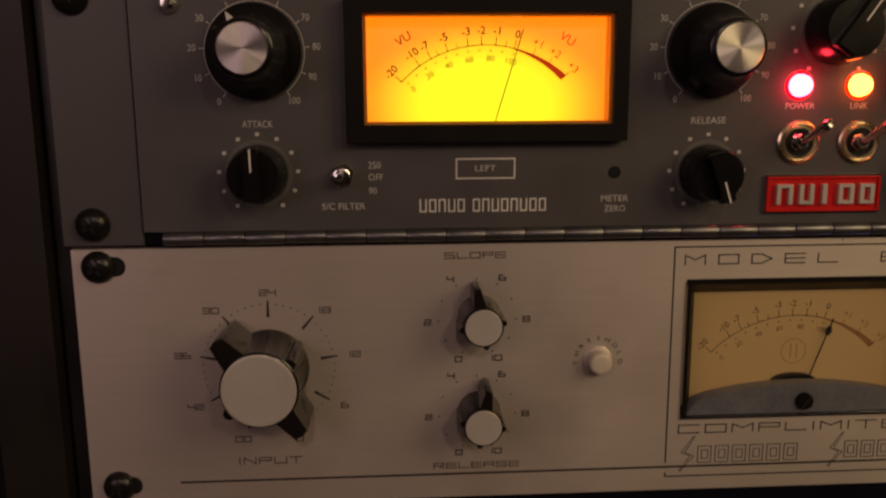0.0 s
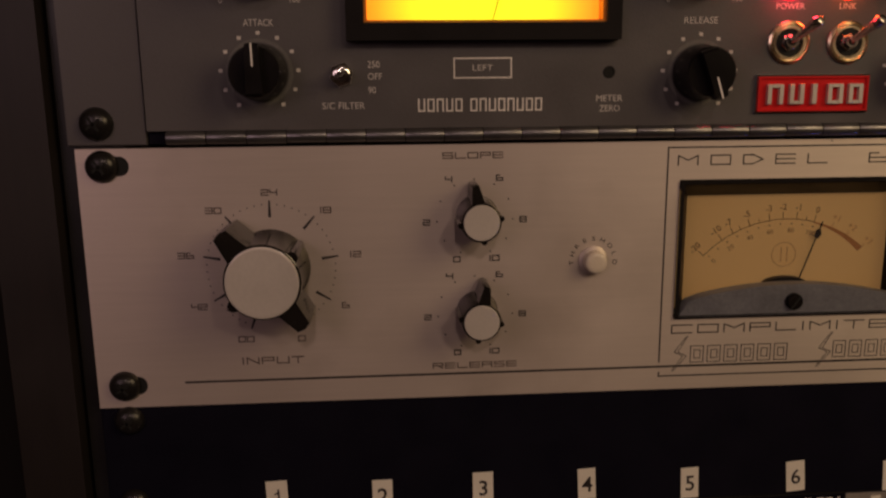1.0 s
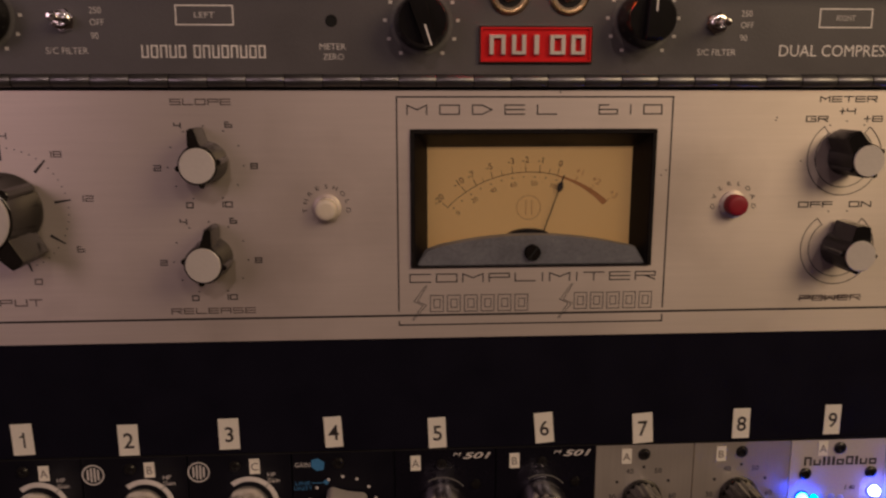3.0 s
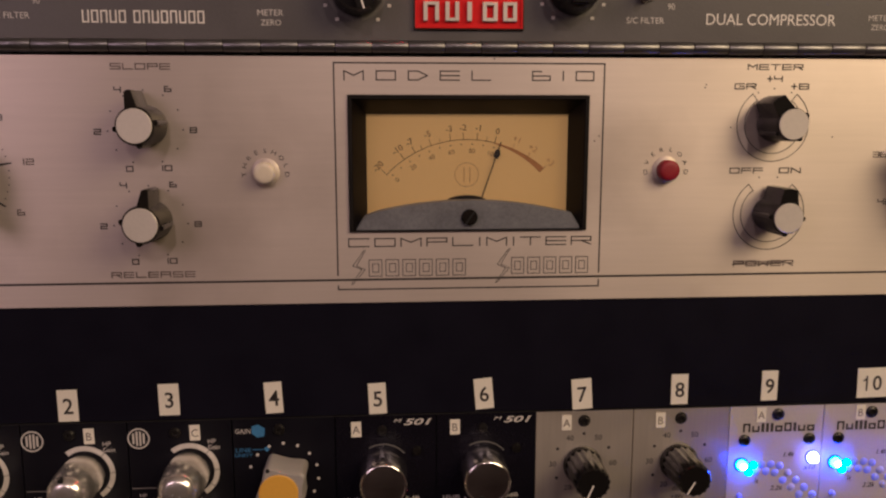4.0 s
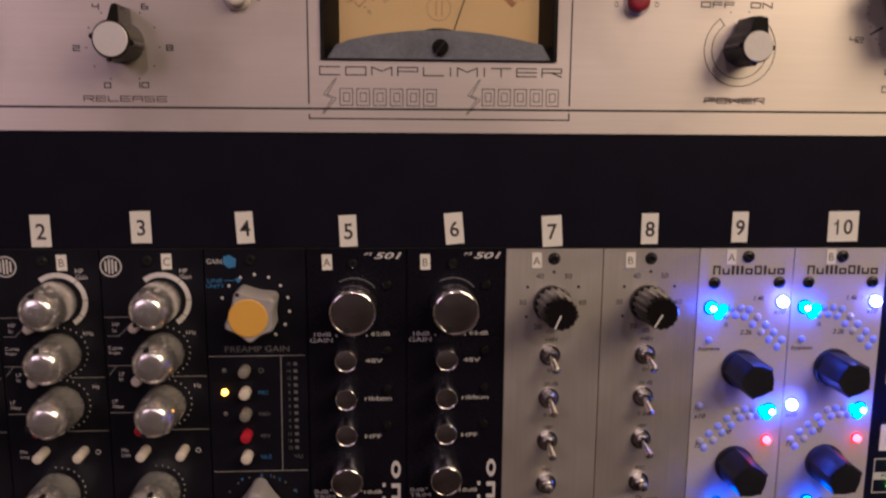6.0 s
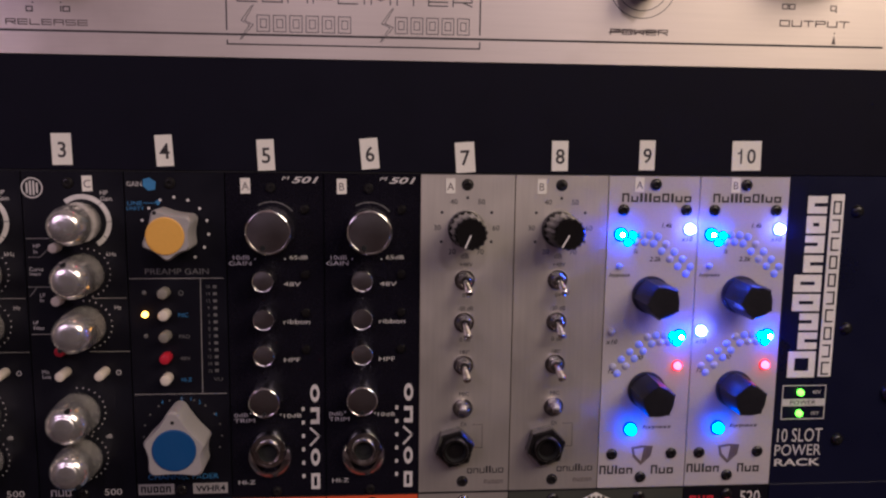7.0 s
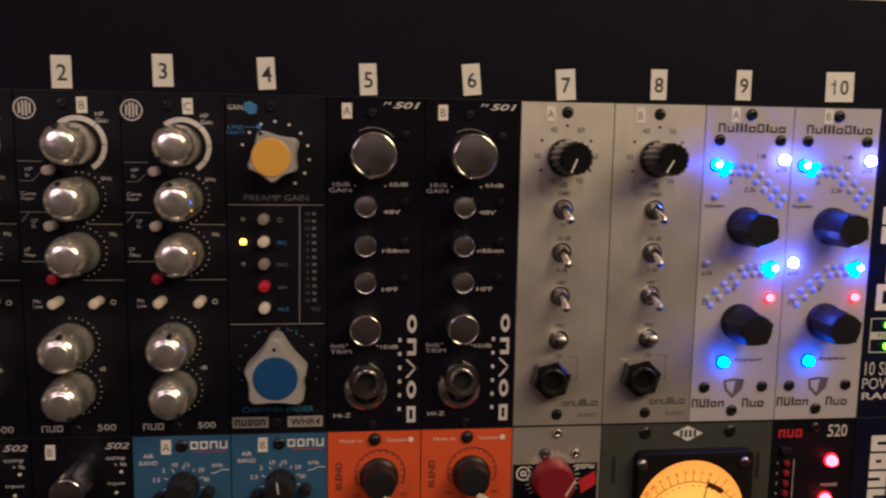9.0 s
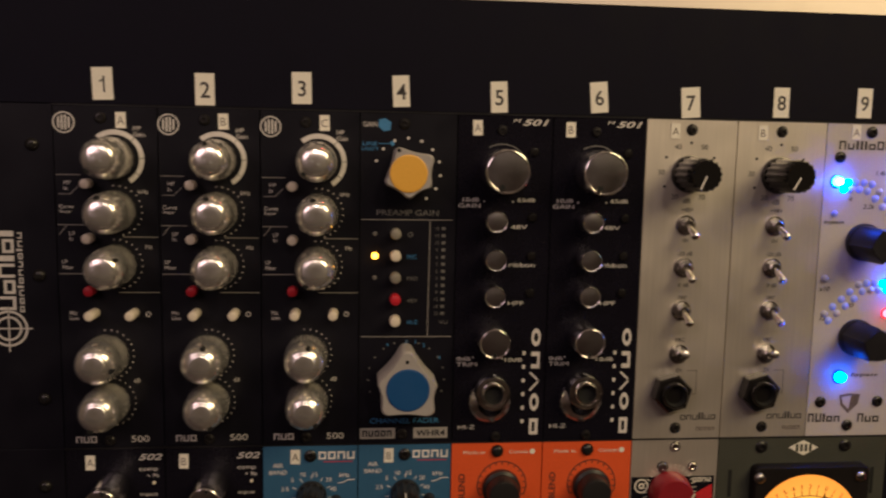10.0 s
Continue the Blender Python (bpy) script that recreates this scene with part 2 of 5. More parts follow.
def rect(x0, x1, z0, z1, r=0.0, n=4):
    """The outline of a rectangle, its corners rounded."""
    if not r:
        return [(x0, z0), (x1, z0), (x1, z1), (x0, z1)]
    pts = []
    for cx, cz, a0 in ((x1 - r, z0 + r, -90), (x1 - r, z1 - r, 0), (x0 + r, z1 - r, 90), (x0 + r, z0 + r, 180)):
        for i in range(n + 1):
            a = radians(a0 + 90 * i / n)
            pts.append((cx + r * math.cos(a), cz + r * math.sin(a)))
    return pts


def circle(cx, cz, r, n=20, a0=0.0):
    return [(cx + r * math.cos(a0 + 2 * math.pi * i / n), cz + r * math.sin(a0 + 2 * math.pi * i / n)) for i in range(n)]


def box(bm, x0, x1, z0, z1, d0, d1, chamfer=0.0):
    return prism(bm, rect(x0, x1, z0, z1), d0, d1, chamfer)


def plate(bm, x0, x1, z0, z1, d0, d1, holes=()):
    """A plate with rectangular holes right through it."""
    xs = sorted({x0, x1, *(h[0] for h in holes), *(h[1] for h in holes)})
    zs = sorted({z0, z1, *(h[2] for h in holes), *(h[3] for h in holes)})
    solid = {(i, j) for i in range(len(xs) - 1) for j in range(len(zs) - 1)
             if not any(h[0] <= xs[i] and xs[i + 1] <= h[1] and h[2] <= zs[j] and zs[j + 1] <= h[3] for h in holes)}
    made = {}

    def v(i, j, d):
        if (i, j, d) not in made:
            made[i, j, d] = bm.verts.new((xs[i], -d, zs[j]))
        return made[i, j, d]
    for i, j in solid:
        for d in (d0, d1):
            bm.faces.new((v(i, j, d), v(i + 1, j, d), v(i + 1, j + 1, d), v(i, j + 1, d)))
        for di, dj, a, b in ((-1, 0, (i, j), (i, j + 1)), (1, 0, (i + 1, j), (i + 1, j + 1)), (0, -1, (i, j), (i + 1, j)), (0, 1, (i, j + 1), (i + 1, j + 1))):
            if (i + di, j + dj) not in solid:
                bm.faces.new((v(*a, d0), v(*b, d0), v(*b, d1), v(*a, d1)))
    return bm


def lathe(bm, profile, cx, cz, n=32, knurl=0.0):
    """A turned body: (radius, d) from the panel outwards; a third entry marks a knurled ring."""
    loops = []
    for p in profile:
        r, d = p[0], p[1]
        if r <= 0:
            loops.append([bm.verts.new((cx, -d, cz))])
            continue
        ring = []
        for i in range(n):
            a = 2 * math.pi * i / n
            rr = r * (1 - knurl) if len(p) > 2 and i % 2 else r
            ring.append(bm.verts.new((cx + rr * math.cos(a), -d, cz + rr * math.sin(a))))
        loops.append(ring)
    for a, b in zip(loops, loops[1:]):
        for i in range(n):
            j = (i + 1) % n
            if len(a) == 1 and len(b) == 1:
                continue
            if len(a) == 1:
                bm.faces.new((a[0], b[i], b[j]))
            elif len(b) == 1:
                bm.faces.new((a[i], a[j], b[0]))
            else:
                bm.faces.new((a[i], a[j], b[j], b[i]))
    return bm


def arc(bm, cx, cz, r0, r1, a0, a1, d, thick=0.08, n=48):
    """A flat ring segment between two angles in degrees."""
    steps = max(2, int(n * abs(a1 - a0) / 360))
    out = [(cx + r1 * math.cos(radians(a0 + (a1 - a0) * i / steps)), cz + r1 * math.sin(radians(a0 + (a1 - a0) * i / steps))) for i in range(steps + 1)]
    inn = [(cx + r0 * math.cos(radians(a0 + (a1 - a0) * i / steps)), cz + r0 * math.sin(radians(a0 + (a1 - a0) * i / steps))) for i in range(steps + 1)]
    rows = [[bm.verts.new((x, -(d + e), z)) for x, z in line] for line, e in ((inn, 0.0), (out, 0.0), (out, thick), (inn, thick))]
    for a, b in zip(rows, rows[1:] + rows[:1]):
        for i in range(steps):
            bm.faces.new((a[i], a[i + 1], b[i + 1], b[i]))
    bm.faces.new([r[0] for r in rows])
    bm.faces.new([r[-1] for r in rows[::-1]])
    return bm


def stroke(bm, points, width, d, thick=0.08):
    """A printed line of the given width along the points."""
    for (x0, z0), (x1, z1) in zip(points, points[1:]):
        run = math.hypot(x1 - x0, z1 - z0) or 1.0
        ux, uz = (x1 - x0) / run * width / 2, (z1 - z0) / run * width / 2
        prism(bm, [(x0 - ux + uz, z0 - uz - ux), (x1 + ux + uz, z1 + uz - ux), (x1 + ux - uz, z1 + uz + ux), (x0 - ux - uz, z0 - uz + ux)], d, d + thick)
    return bm


# squared wide capitals: each character is a run of strokes over a 3 x 3 grid, a b c / d e f / g h i
WIDE_CAPITALS = {"A": "gaci df", "C": "cagi", "D": "abfhga", "E": "cagi df", "F": "cag df", "G": "cagife", "I": "bh", "L": "agi", "M": "gaeci",
                 "N": "gaic", "O": "aciga", "P": "gacfd", "R": "gacfd ei", "S": "cadfig", "T": "ac bh", "U": "agic", "W": "ageic", "0": "aciga",
                 "1": "bh", "2": "acfdgi", "3": "acig df", "4": "adf ci", "6": "agifd ab", "8": "aciga df", "+": "df bh"}


def wide_word(bm, text, x0, x1, z0, z1, pen=0.45, gap=0.3):
    """A word in thin squared capitals that fills the box."""
    shares = [0.12 if ch in "I1" else 0.6 if ch in " +" else 1.0 for ch in text]
    unit = (x1 - x0) / (sum(shares) + gap * (len(text) - 1))
    x = x0
    had = set(bm.faces)
    for ch, share in zip(text, shares):
        for run in WIDE_CAPITALS.get(ch, "").split():
            spots = []
            for spot in run:
                i = "abcdefghi".index(spot)
                spots.append((x + unit * share * (i % 3) / 2, z1 - (z1 - z0) * (i // 3) / 2))
            stroke(bm, spots, pen, 0.02)
        x += unit * (share + gap)
    count_word([f for f in bm.faces if f not in had])
    return bm


def wide_label(bm, text, cx, cz, h, pen=0.4):
    w = h * (1.55 * len(text) - 0.3 - 0.9 * text.count("1"))
    return wide_word(bm, text, cx - w / 2, cx + w / 2, cz - h / 2, cz + h / 2, pen, 0.3)


def dots(bm, places, r, d=0.0, thick=0.1, n=8):
    for x, z in places:
        prism(bm, circle(x, z, r, n), d, d + thick)
    return bm


def ring(cx, cz, r, a0, a1, count):
    """Places spread evenly on a ring from angle a0 to a1 in degrees."""
    return [(cx + r * math.cos(radians(a0 + (a1 - a0) * i / (count - 1))), cz + r * math.sin(radians(a0 + (a1 - a0) * i / (count - 1)))) for i in range(count)]


GLYPHS = {}
WORDS = [0]


def count_word(faces):
    """Marks faces as one word, so that each word becomes a part of its own."""
    WORDS[0] = WORDS[0] % 30000 + 1
    for f in faces:
        f.material_index = WORDS[0]


def glyphs(body, bold=0.0, slant=0.0):
    """The outlines of a word in the built-in font, within a unit box, and its width over its height."""
    key = (body, bold, slant)
    if key not in GLYPHS:
        data = bpy.data.curves.new("word", "FONT")
        data.body, data.offset, data.shear, data.resolution_u = body, bold, slant, 3
        ob = bpy.data.objects.new("word", data)
        me = bpy.data.meshes.new_from_object(ob)
        co = np.array([v.co[:2] for v in me.vertices])
        low, high = co.min(0), co.max(0)
        GLYPHS[key] = ((co - low) / (high - low), [tuple(p.vertices) for p in me.polygons], (high - low)[0] / (high - low)[1])
        bpy.data.objects.remove(ob)
        bpy.data.meshes.remove(me)
        bpy.data.curves.remove(data)
    return GLYPHS[key]


def write(bm, body, x0, x1, z0, z1, d=0.1, turn=0, bold=0.0, slant=0.0):
    """A word that fills the box; turn 90 reads upwards, -90 downwards."""
    co, faces, _ = glyphs(body, bold, slant)
    made = []
    for u, v in co:
        if turn == 90:
            x, z = x1 - v * (x1 - x0), z0 + u * (z1 - z0)
        elif turn == -90:
            x, z = x0 + v * (x1 - x0), z1 - u * (z1 - z0)
        else:
            x, z = x0 + u * (x1 - x0), z0 + v * (z1 - z0)
        made.append(bm.verts.new((x, -d, z)))
    count_word([bm.faces.new([made[i] for i in f]) for f in faces])
    return bm


def word(bm, body, cx, cz, h, d=0.1, wide=1.0, align=0, angle=0.0, bold=0.0, slant=0.0):
    """A word of the height h; align -1 starts at cx, 0 is centred, 1 ends there."""
    co, faces, ratio = glyphs(body, bold, slant)
    w = ratio * h * wide
    shift = {-1: 0.0, 0: -w / 2, 1: -w}[align]
    c, s = math.cos(radians(angle)), math.sin(radians(angle))
    made = []
    for u, v in co:
        x, z = u * w + shift, (v - 0.5) * h
        made.append(bm.verts.new((cx + x * c - z * s, -d, cz + x * s + z * c)))
    count_word([bm.faces.new([made[i] for i in f]) for f in faces])
    return bm


def curved(bm, body, cx, cz, r, a0, a1, h, d=0.1, wide=1.0):
    """Letters set round a circle."""
    for i, ch in enumerate(body):
        a = a0 + (a1 - a0) * i / (len(body) - 1)
        word(bm, ch, cx + r * math.cos(radians(a)), cz + r * math.sin(radians(a)), h, d, wide, angle=a - 90)
    return bm


def stemmed(bm, o, w, kind, upright, d):
    """A plain block mark: a frame, closed or open on one side."""
    x0, x1, z0, z1 = o

    def bar(u0, u1, v0, v1):
        # u runs along the word, v across it, both from 0 to 1
        if upright:
            box(bm, x1 - v1 * (x1 - x0), x1 - v0 * (x1 - x0), z0 + u0 * (z1 - z0), z0 + u1 * (z1 - z0), d, d + 0.08)
        else:
            box(bm, x0 + u0 * (x1 - x0), x0 + u1 * (x1 - x0), z0 + v0 * (z1 - z0), z0 + v1 * (z1 - z0), d, d + 0.08)
    run, rise = (z1 - z0, x1 - x0) if upright else (x1 - x0, z1 - z0)
    su, sv = w / run, w / rise
    bar(0, su, 0, 1)
    bar(1 - su, 1, 0, 1)
    if kind != 1:
        bar(su, 1 - su, 1 - sv, 1)
    if kind != 2:
        bar(su, 1 - su, 0, sv)


def bars(bm, count, x0, x1, z0, z1, d=0.05, gap=0.22, weight=0.0, upright=False, breaks=(), rhythm="", down=False, plain=False):
    """A wordmark as plain blocks, one for each letter; weight above 0 leaves them as frames of that stroke.
    rhythm: T a tall block, x a low one, i a narrow one. upright blocks run up the panel, or down it."""
    rhythm = rhythm or "T" * count
    low, high = (z0, z1) if upright else (x0, x1)
    share = [{"i": 0.5, "W": 1.5}.get(k, 1.0) for k in rhythm]
    step = (high - low) / (sum(share) + len(breaks) * 0.6)
    pos = low
    for i, k in enumerate(rhythm[::-1] if down else rhythm):
        if i in breaks:
            pos += step * 0.6
        run = step * {"i": 0.5, "W": 1.5}.get(k, 1.0)
        a, b = pos, pos + run - step * gap
        pos += run
        tall = 0.7 if k == "x" else 1.0
        if upright and down:
            o = (x0, x0 + (x1 - x0) * tall, a, b)
        elif upright:
            o = (x1 - (x1 - x0) * tall, x1, a, b)
        else:
            o = (a, b, z0, z0 + (z1 - z0) * tall)
        had = set(bm.faces)
        if weight and k != "i":
            w = min(weight, (o[1] - o[0]) * 0.42, (o[3] - o[2]) * 0.42)
            stemmed(bm, o, w, 0 if plain else (0, 1, 0, 2, 0, 2, 1)[(i * 3 + count) % 7], upright, d)
        else:
            box(bm, *o, d, d + 0.08)
        count_word([f for f in bm.faces if f not in had])
    return bm


# ---- kinds of small hardware ----
def rack_screw(parent, x, z, r=5.2, material=None, slot=True, lift=0.0):
    """A domed panel screw with a crossed recess."""
    head = part("screw", lathe(mesh(), [(r * 1.02, lift), (r, lift + 0.16 * r), (r * 0.86, lift + 0.42 * r), (r * 0.55, lift + 0.62 * r), (r * 0.2, lift + 0.69 * r), (0, lift + 0.7 * r)], x, z, 24), material or SCREW, parent)
    if slot:
        bm = mesh()
        for a in (35, 125):
            c, s = math.cos(radians(a)) * r * 0.42, math.sin(radians(a)) * r * 0.42
            stroke(bm, [(x - c, z - s), (x + c, z + s)], r * 0.16, lift + 0.62 * r, 0.1 * r)
        part("recess", bm, HOLE, head)
    return head


def small_screw(parent, x, z, r=2.0, material=None):
    head = part("screw", lathe(mesh(), [(r, 0), (r, 0.5), (r * 0.75, 1.1), (r * 0.42, 1.2), (r * 0.38, 0.6), (0, 0.5)], x, z, 14), material or SCREW, parent)
    return head


def led(parent, x, z, r, material, name="indicator_lamp", rim=None, height=1.0, label=""):
    lens = part(name, lathe(mesh(), [(r, 0.0), (r, height * 0.5), (r * 0.92, height * 0.5 + r * 0.5), (r * 0.62, height * 0.5 + r * 0.95), (0, height * 0.5 + r * 1.15)], x, z, 18), material, parent, label)
    if material is LED_CYAN and height > 1.0:
        part("lens_core", lathe(mesh(), [(r * 0.62, height * 0.5 + r * 0.9), (r * 0.5, height * 0.5 + r * 1.12), (0, height * 0.5 + r * 1.24)], x, z, 16), LED_CORE, lens)
    # a low glowing ring round the lens stands in for its halo
    if material in HALO:
        part("halo_ring", lathe(mesh(), [(r * 1.32, 0.0), (r * 1.30, height * 0.3), (r * 1.02, height * 0.4), (r * 0.9, 0.0)], x, z, 24), HALO[material], lens)
    if rim:
        part("rim", lathe(mesh(), [(r * 1.5, 0.0), (r * 1.5, 0.5), (r * 1.35, 0.7), (r * 1.34, 0.0)], x, z, 18), rim, lens)
    return lens


def push_button(parent, x, z, r, height, material, label=""):
    return part("push_button", lathe(mesh(), [(r * 0.96, 0), (r, 0.3), (r, height - r * 0.35), (r * 0.85, height - r * 0.1), (r * 0.5, height), (0, height + 0.1)], x, z, 20), material, parent, label)


def toggle(parent, x, z, tip, nut_r=3.3, length=9.0, r=1.2, material=None, washer=None):
    """A toggle switch: hexagonal nut, threaded bush and a bat whose end lies at tip, seen from the front."""
    material = material or TOGGLE
    bm = prism(mesh(), circle(x, z, nut_r, 6, 0.3), 0.4, 2.0, 0.3)
    nut = part("switch_nut", bm, material, parent)
    part("washer", lathe(mesh(), [(nut_r * 1.25, 0), (nut_r * 1.25, 0.45), (nut_r * 0.8, 0.45), (nut_r * 0.8, 0)], x, z, 24), washer or material, nut)
    part("bush", lathe(mesh(), [(nut_r * 0.72, 1.8), (nut_r * 0.72, 3.6), (nut_r * 0.62, 3.9), (nut_r * 0.42, 3.9), (nut_r * 0.4, 2.5), (0, 2.4)], x, z, 20), material, nut)
    bm = lathe(mesh(), [(r * 0.55, 0), (r * 0.62, length * 0.3), (r * 0.85, length * 0.7), (r, length * 0.88), (r * 0.75, length * 0.97), (0, length)], 0, 0, 14)
    way = Vector((tip[0] - x, -(length * 0.75), tip[1] - z)).normalized()
    m = Matrix.Translation((x, -2.8, z)) @ Vector((0, -1, 0)).rotation_difference(way).to_matrix().to_4x4()
    bmesh.ops.transform(bm, matrix=m, verts=bm.verts[:])
    part("lever", bm, material, nut)
    return nut


def pointer_knob(parent, x, z, r, height, angle, cap_r, tail=False, reach=1.6, body=None, cap=None, blunt=0.21):
    """A black knob with a wedge-shaped pointer on its side and a flat metal cap."""
    body = body or KNOBSIDE
    knob = part("knob", lathe(mesh(), [(r * 1.06, 0.4), (r * 1.06, 1.5), (r, 2.5), (r * 0.98, height - 0.6), (r * 0.92, height), (0, height)], x, z, 36), body, parent)
    a = radians(angle)
    c, s = math.cos(a), math.sin(a)

    def turned(pts):
        return [(x + u * c - v * s, z + u * s + v * c) for u, v in pts]
    wing = [(0, -r * (0.3 + blunt)), (r * reach, -r * blunt), (r * (reach + 0.06), 0), (r * reach, r * blunt), (0, r * (0.3 + blunt))]
    part("pointer", prism(mesh(), turned(wing), 1.5, height - 0.4, 0.5), body, knob)
    if tail:
        back = [(0, -r * 0.44), (-r * reach, -r * 0.2), (-r * (reach + 0.05), 0), (-r * reach, r * 0.2), (0, r * 0.44)]
        part("tail", prism(mesh(), turned(back[::-1]), 1.5, height - 0.8, 0.5), body, knob)
    bm = mesh()
    for side in (90, -90, 180):
        if side == 180 and tail:
            continue
        b = a + radians(side)
        prism(bm, circle(x + r * 0.98 * math.cos(b), z + r * 0.98 * math.sin(b), r * 0.16, 8), 1.5, height - 0.6, 0.3)
    part("grip", bm, body, knob)
    part("cap", lathe(mesh(), [(cap_r, height - 0.2), (cap_r, height + 0.35), (cap_r * 0.97, height + 0.5), (cap_r * 0.93, height + 0.5), (0, height + 0.5)], x, z, 40), cap or SATIN, knob, "flat satin metal cap")
    return knob


def fluted_knob(parent, x, z, r, height, angle, line=True, flutes=10, top=1.0, body=None):
    """A black fluted knob with a white index line; top: how far it narrows."""
    bm = mesh()
    count = flutes * 4
    loops = []
    for s, d in ((1.0, 1.0), (0.5 + top * 0.5, height * 0.5), (top, height - 0.9), (top * 0.9, height)):
        loop = []
        for i in range(count):
            a = radians(angle) + 2 * math.pi * (i + 0.5) / count
            rr = r * s * (1.0 if i % 4 in (0, 1) else 0.89 if flutes < 14 else 0.94)
            loop.append(bm.verts.new((x + rr * math.cos(a), -d, z + rr * math.sin(a))))
        loops.append(loop)
    for a, b in zip(loops, loops[1:]):
        for i in range(count):
            j = (i + 1) % count
            bm.faces.new((a[i], a[j], b[j], b[i]))
    bm.faces.new(loops[-1])
    knob = part("knob", bm, body or PLASTIC, parent)
    part("skirt", lathe(mesh(), [(r * 1.08, 0.2), (r * 1.08, 1.2), (r, 2.2), (0, 2.3)], x, z, 32), body or PLASTIC, knob)
    if line:
        c, s = math.cos(radians(angle)), math.sin(radians(angle))
        part("index_line", stroke(mesh(), [(x + c * r * top * 0.1, z + s * r * top * 0.1), (x + c * r * top * 0.88, z + s * r * top * 0.88)], r * 0.08, height, 0.12), WHITE_INK, knob)
    return knob


def gripped_knob(parent, x, z, r, height, angle):
    """A black knob with five pointed grips and hollow sides, on a round skirt."""
    bm, loops, count = mesh(), [], 50
    for s, d, hollow in ((0.98, 1.5, 0.05), (0.98, 4.0, 0.11), (0.96, height - 0.8, 0.15), (0.89, height, 0.15)):
        loop = []
        for i in range(count):
            a = 2 * math.pi * i / count
            rr = r * s * (1.02 - hollow * abs(math.sin(2.5 * a)) ** 0.4)
            loop.append(bm.verts.new((x + rr * math.cos(a + radians(angle)), -d, z + rr * math.sin(a + radians(angle)))))
        loops.append(loop)
    for a, b in zip(loops, loops[1:]):
        for i in range(count):
            j = (i + 1) % count
            bm.faces.new((a[i], a[j], b[j], b[i]))
    bm.faces.new(loops[-1])
    knob = part("knob", bm, MATTE, parent)
    part("skirt", lathe(mesh(), [(r * 1.04, 0.2), (r * 1.04, 1.6), (r * 0.98, 2.4), (0, 2.5)], x, z, 36), MATTE, knob)
    return knob


# ---- the room and the rack ----
def slab(name, x0, x1, y0, y1, z0, z1, material, label, category):
    bm = mesh()
    for x in (x0, x1):
        for y in (y0, y1):
            for z in (z0, z1):
                bm.verts.new((x * 1000, y * 1000, z * 1000))
    bmesh.ops.convex_hull(bm, input=bm.verts[:])
    return tagged(part(name, bm, material), label, category, kind="structure")


slab("floor", -2.0, 2.6, -2.6, 0.9, -0.05, 0.0, CARPET, "dark brown carpeted studio floor", "floor")
slab("ceiling", -2.0, 2.6, -2.6, 0.9, 2.4, 2.45, CEIL, "plain off-white studio ceiling", "ceiling")
slab("wall_north", -2.0, 2.6, 0.8, 0.9, 0.0, 2.4, DARKWALL, "plain dark wall behind the rack", "wall")
slab("wall_south", -2.0, 2.6, -2.6, -2.5, 0.0, 2.4, WALL, "plain warm wall facing the rack", "wall")
slab("wall_west", -2.1, -2.0, -2.6, 0.9, 0.0, 2.4, WALL, "plain warm side wall", "wall")
slab("wall_east", 2.6, 2.7, -2.6, 0.9, 0.0, 2.4, WALL, "plain warm side wall", "wall")

cabinet = thing("rack_cabinet", "dark stained wooden equipment rack cabinet full of audio units", "rack", 0, -1200)
for side_name, sx0, sx1 in (("side_panel", -16, 4), ("side_panel", 503, 523)):
    bm = box(mesh(), sx0, sx1, 0, 1620, -480, 2.0, 1.5)
    part(side_name, bm, WOOD, cabinet)
part("back_panel", box(mesh(), 4, 503, 0, 1620, -480, -470), WOOD, cabinet)
part("base", box(mesh(), 4, 503, 0, 60, -470, 0, 1.0), WOOD, cabinet)
part("top", box(mesh(), -16, 523, 1620, 1640, -480, 2, 1.5), WOOD, cabinet)
for rx0, rx1 in ((5.5, 26), (481, 501.5)):
    bm = plate(mesh(), rx0, rx1, 60, 1620, -6, -3.2, [((rx0 + rx1) / 2 - 3, (rx0 + rx1) / 2 + 3, 70 + 44.45 * k + 4, 70 + 44.45 * k + 10) for k in range(34)])
    part("rack_rail", bm, PLASTIC, cabinet, "black steel rail with square holes")

# ---- the grey twin-meter unit at the top ----
twin_unit = thing("dual_compressor", "dark grey twin-meter valve compressor with black knobs and piano hinge", "audio unit", 11, 132.5)
RX, RZ = -11.0, -132.5


def put(bm, dx=RX, dz=RZ):
    bmesh.ops.translate(bm, vec=(dx, 0, dz), verts=bm.verts[:])
    return bm


holes = [(100.0 + o, 185.0 + o, 166.0, 206.5) for o in (0.0, 218.6)]
part("ear_plate", put(box(mesh(), 9.1, 33.8, 132.7, 266, -3, 0, 0.4)), EAR, twin_unit)
part("ear_plate", put(box(mesh(), 470.2, 495.5, 132.7, 266, -3, 0, 0.4)), EAR, twin_unit)
part("front_panel", put(plate(mesh(), 34.4, 469.6, 137.2, 266, -2.2, 0.9, holes)), GREY, twin_unit)
part("backing", put(box(mesh(), 34.4, 469.6, 133.0, 137.1, -3, -1.2)), BLANK, twin_unit)
bm = box(mesh(), 34.4, 469.6, 138, 265, -200, -14)
part("chassis", put(bm), BLANK, twin_unit)
for sx, sz in ((18.6, 139.7), (17.5, 208.5), (486, 139.7), (487, 208.5)):
    rack_screw(twin_unit, sx + RX, sz + RZ, 5.3)
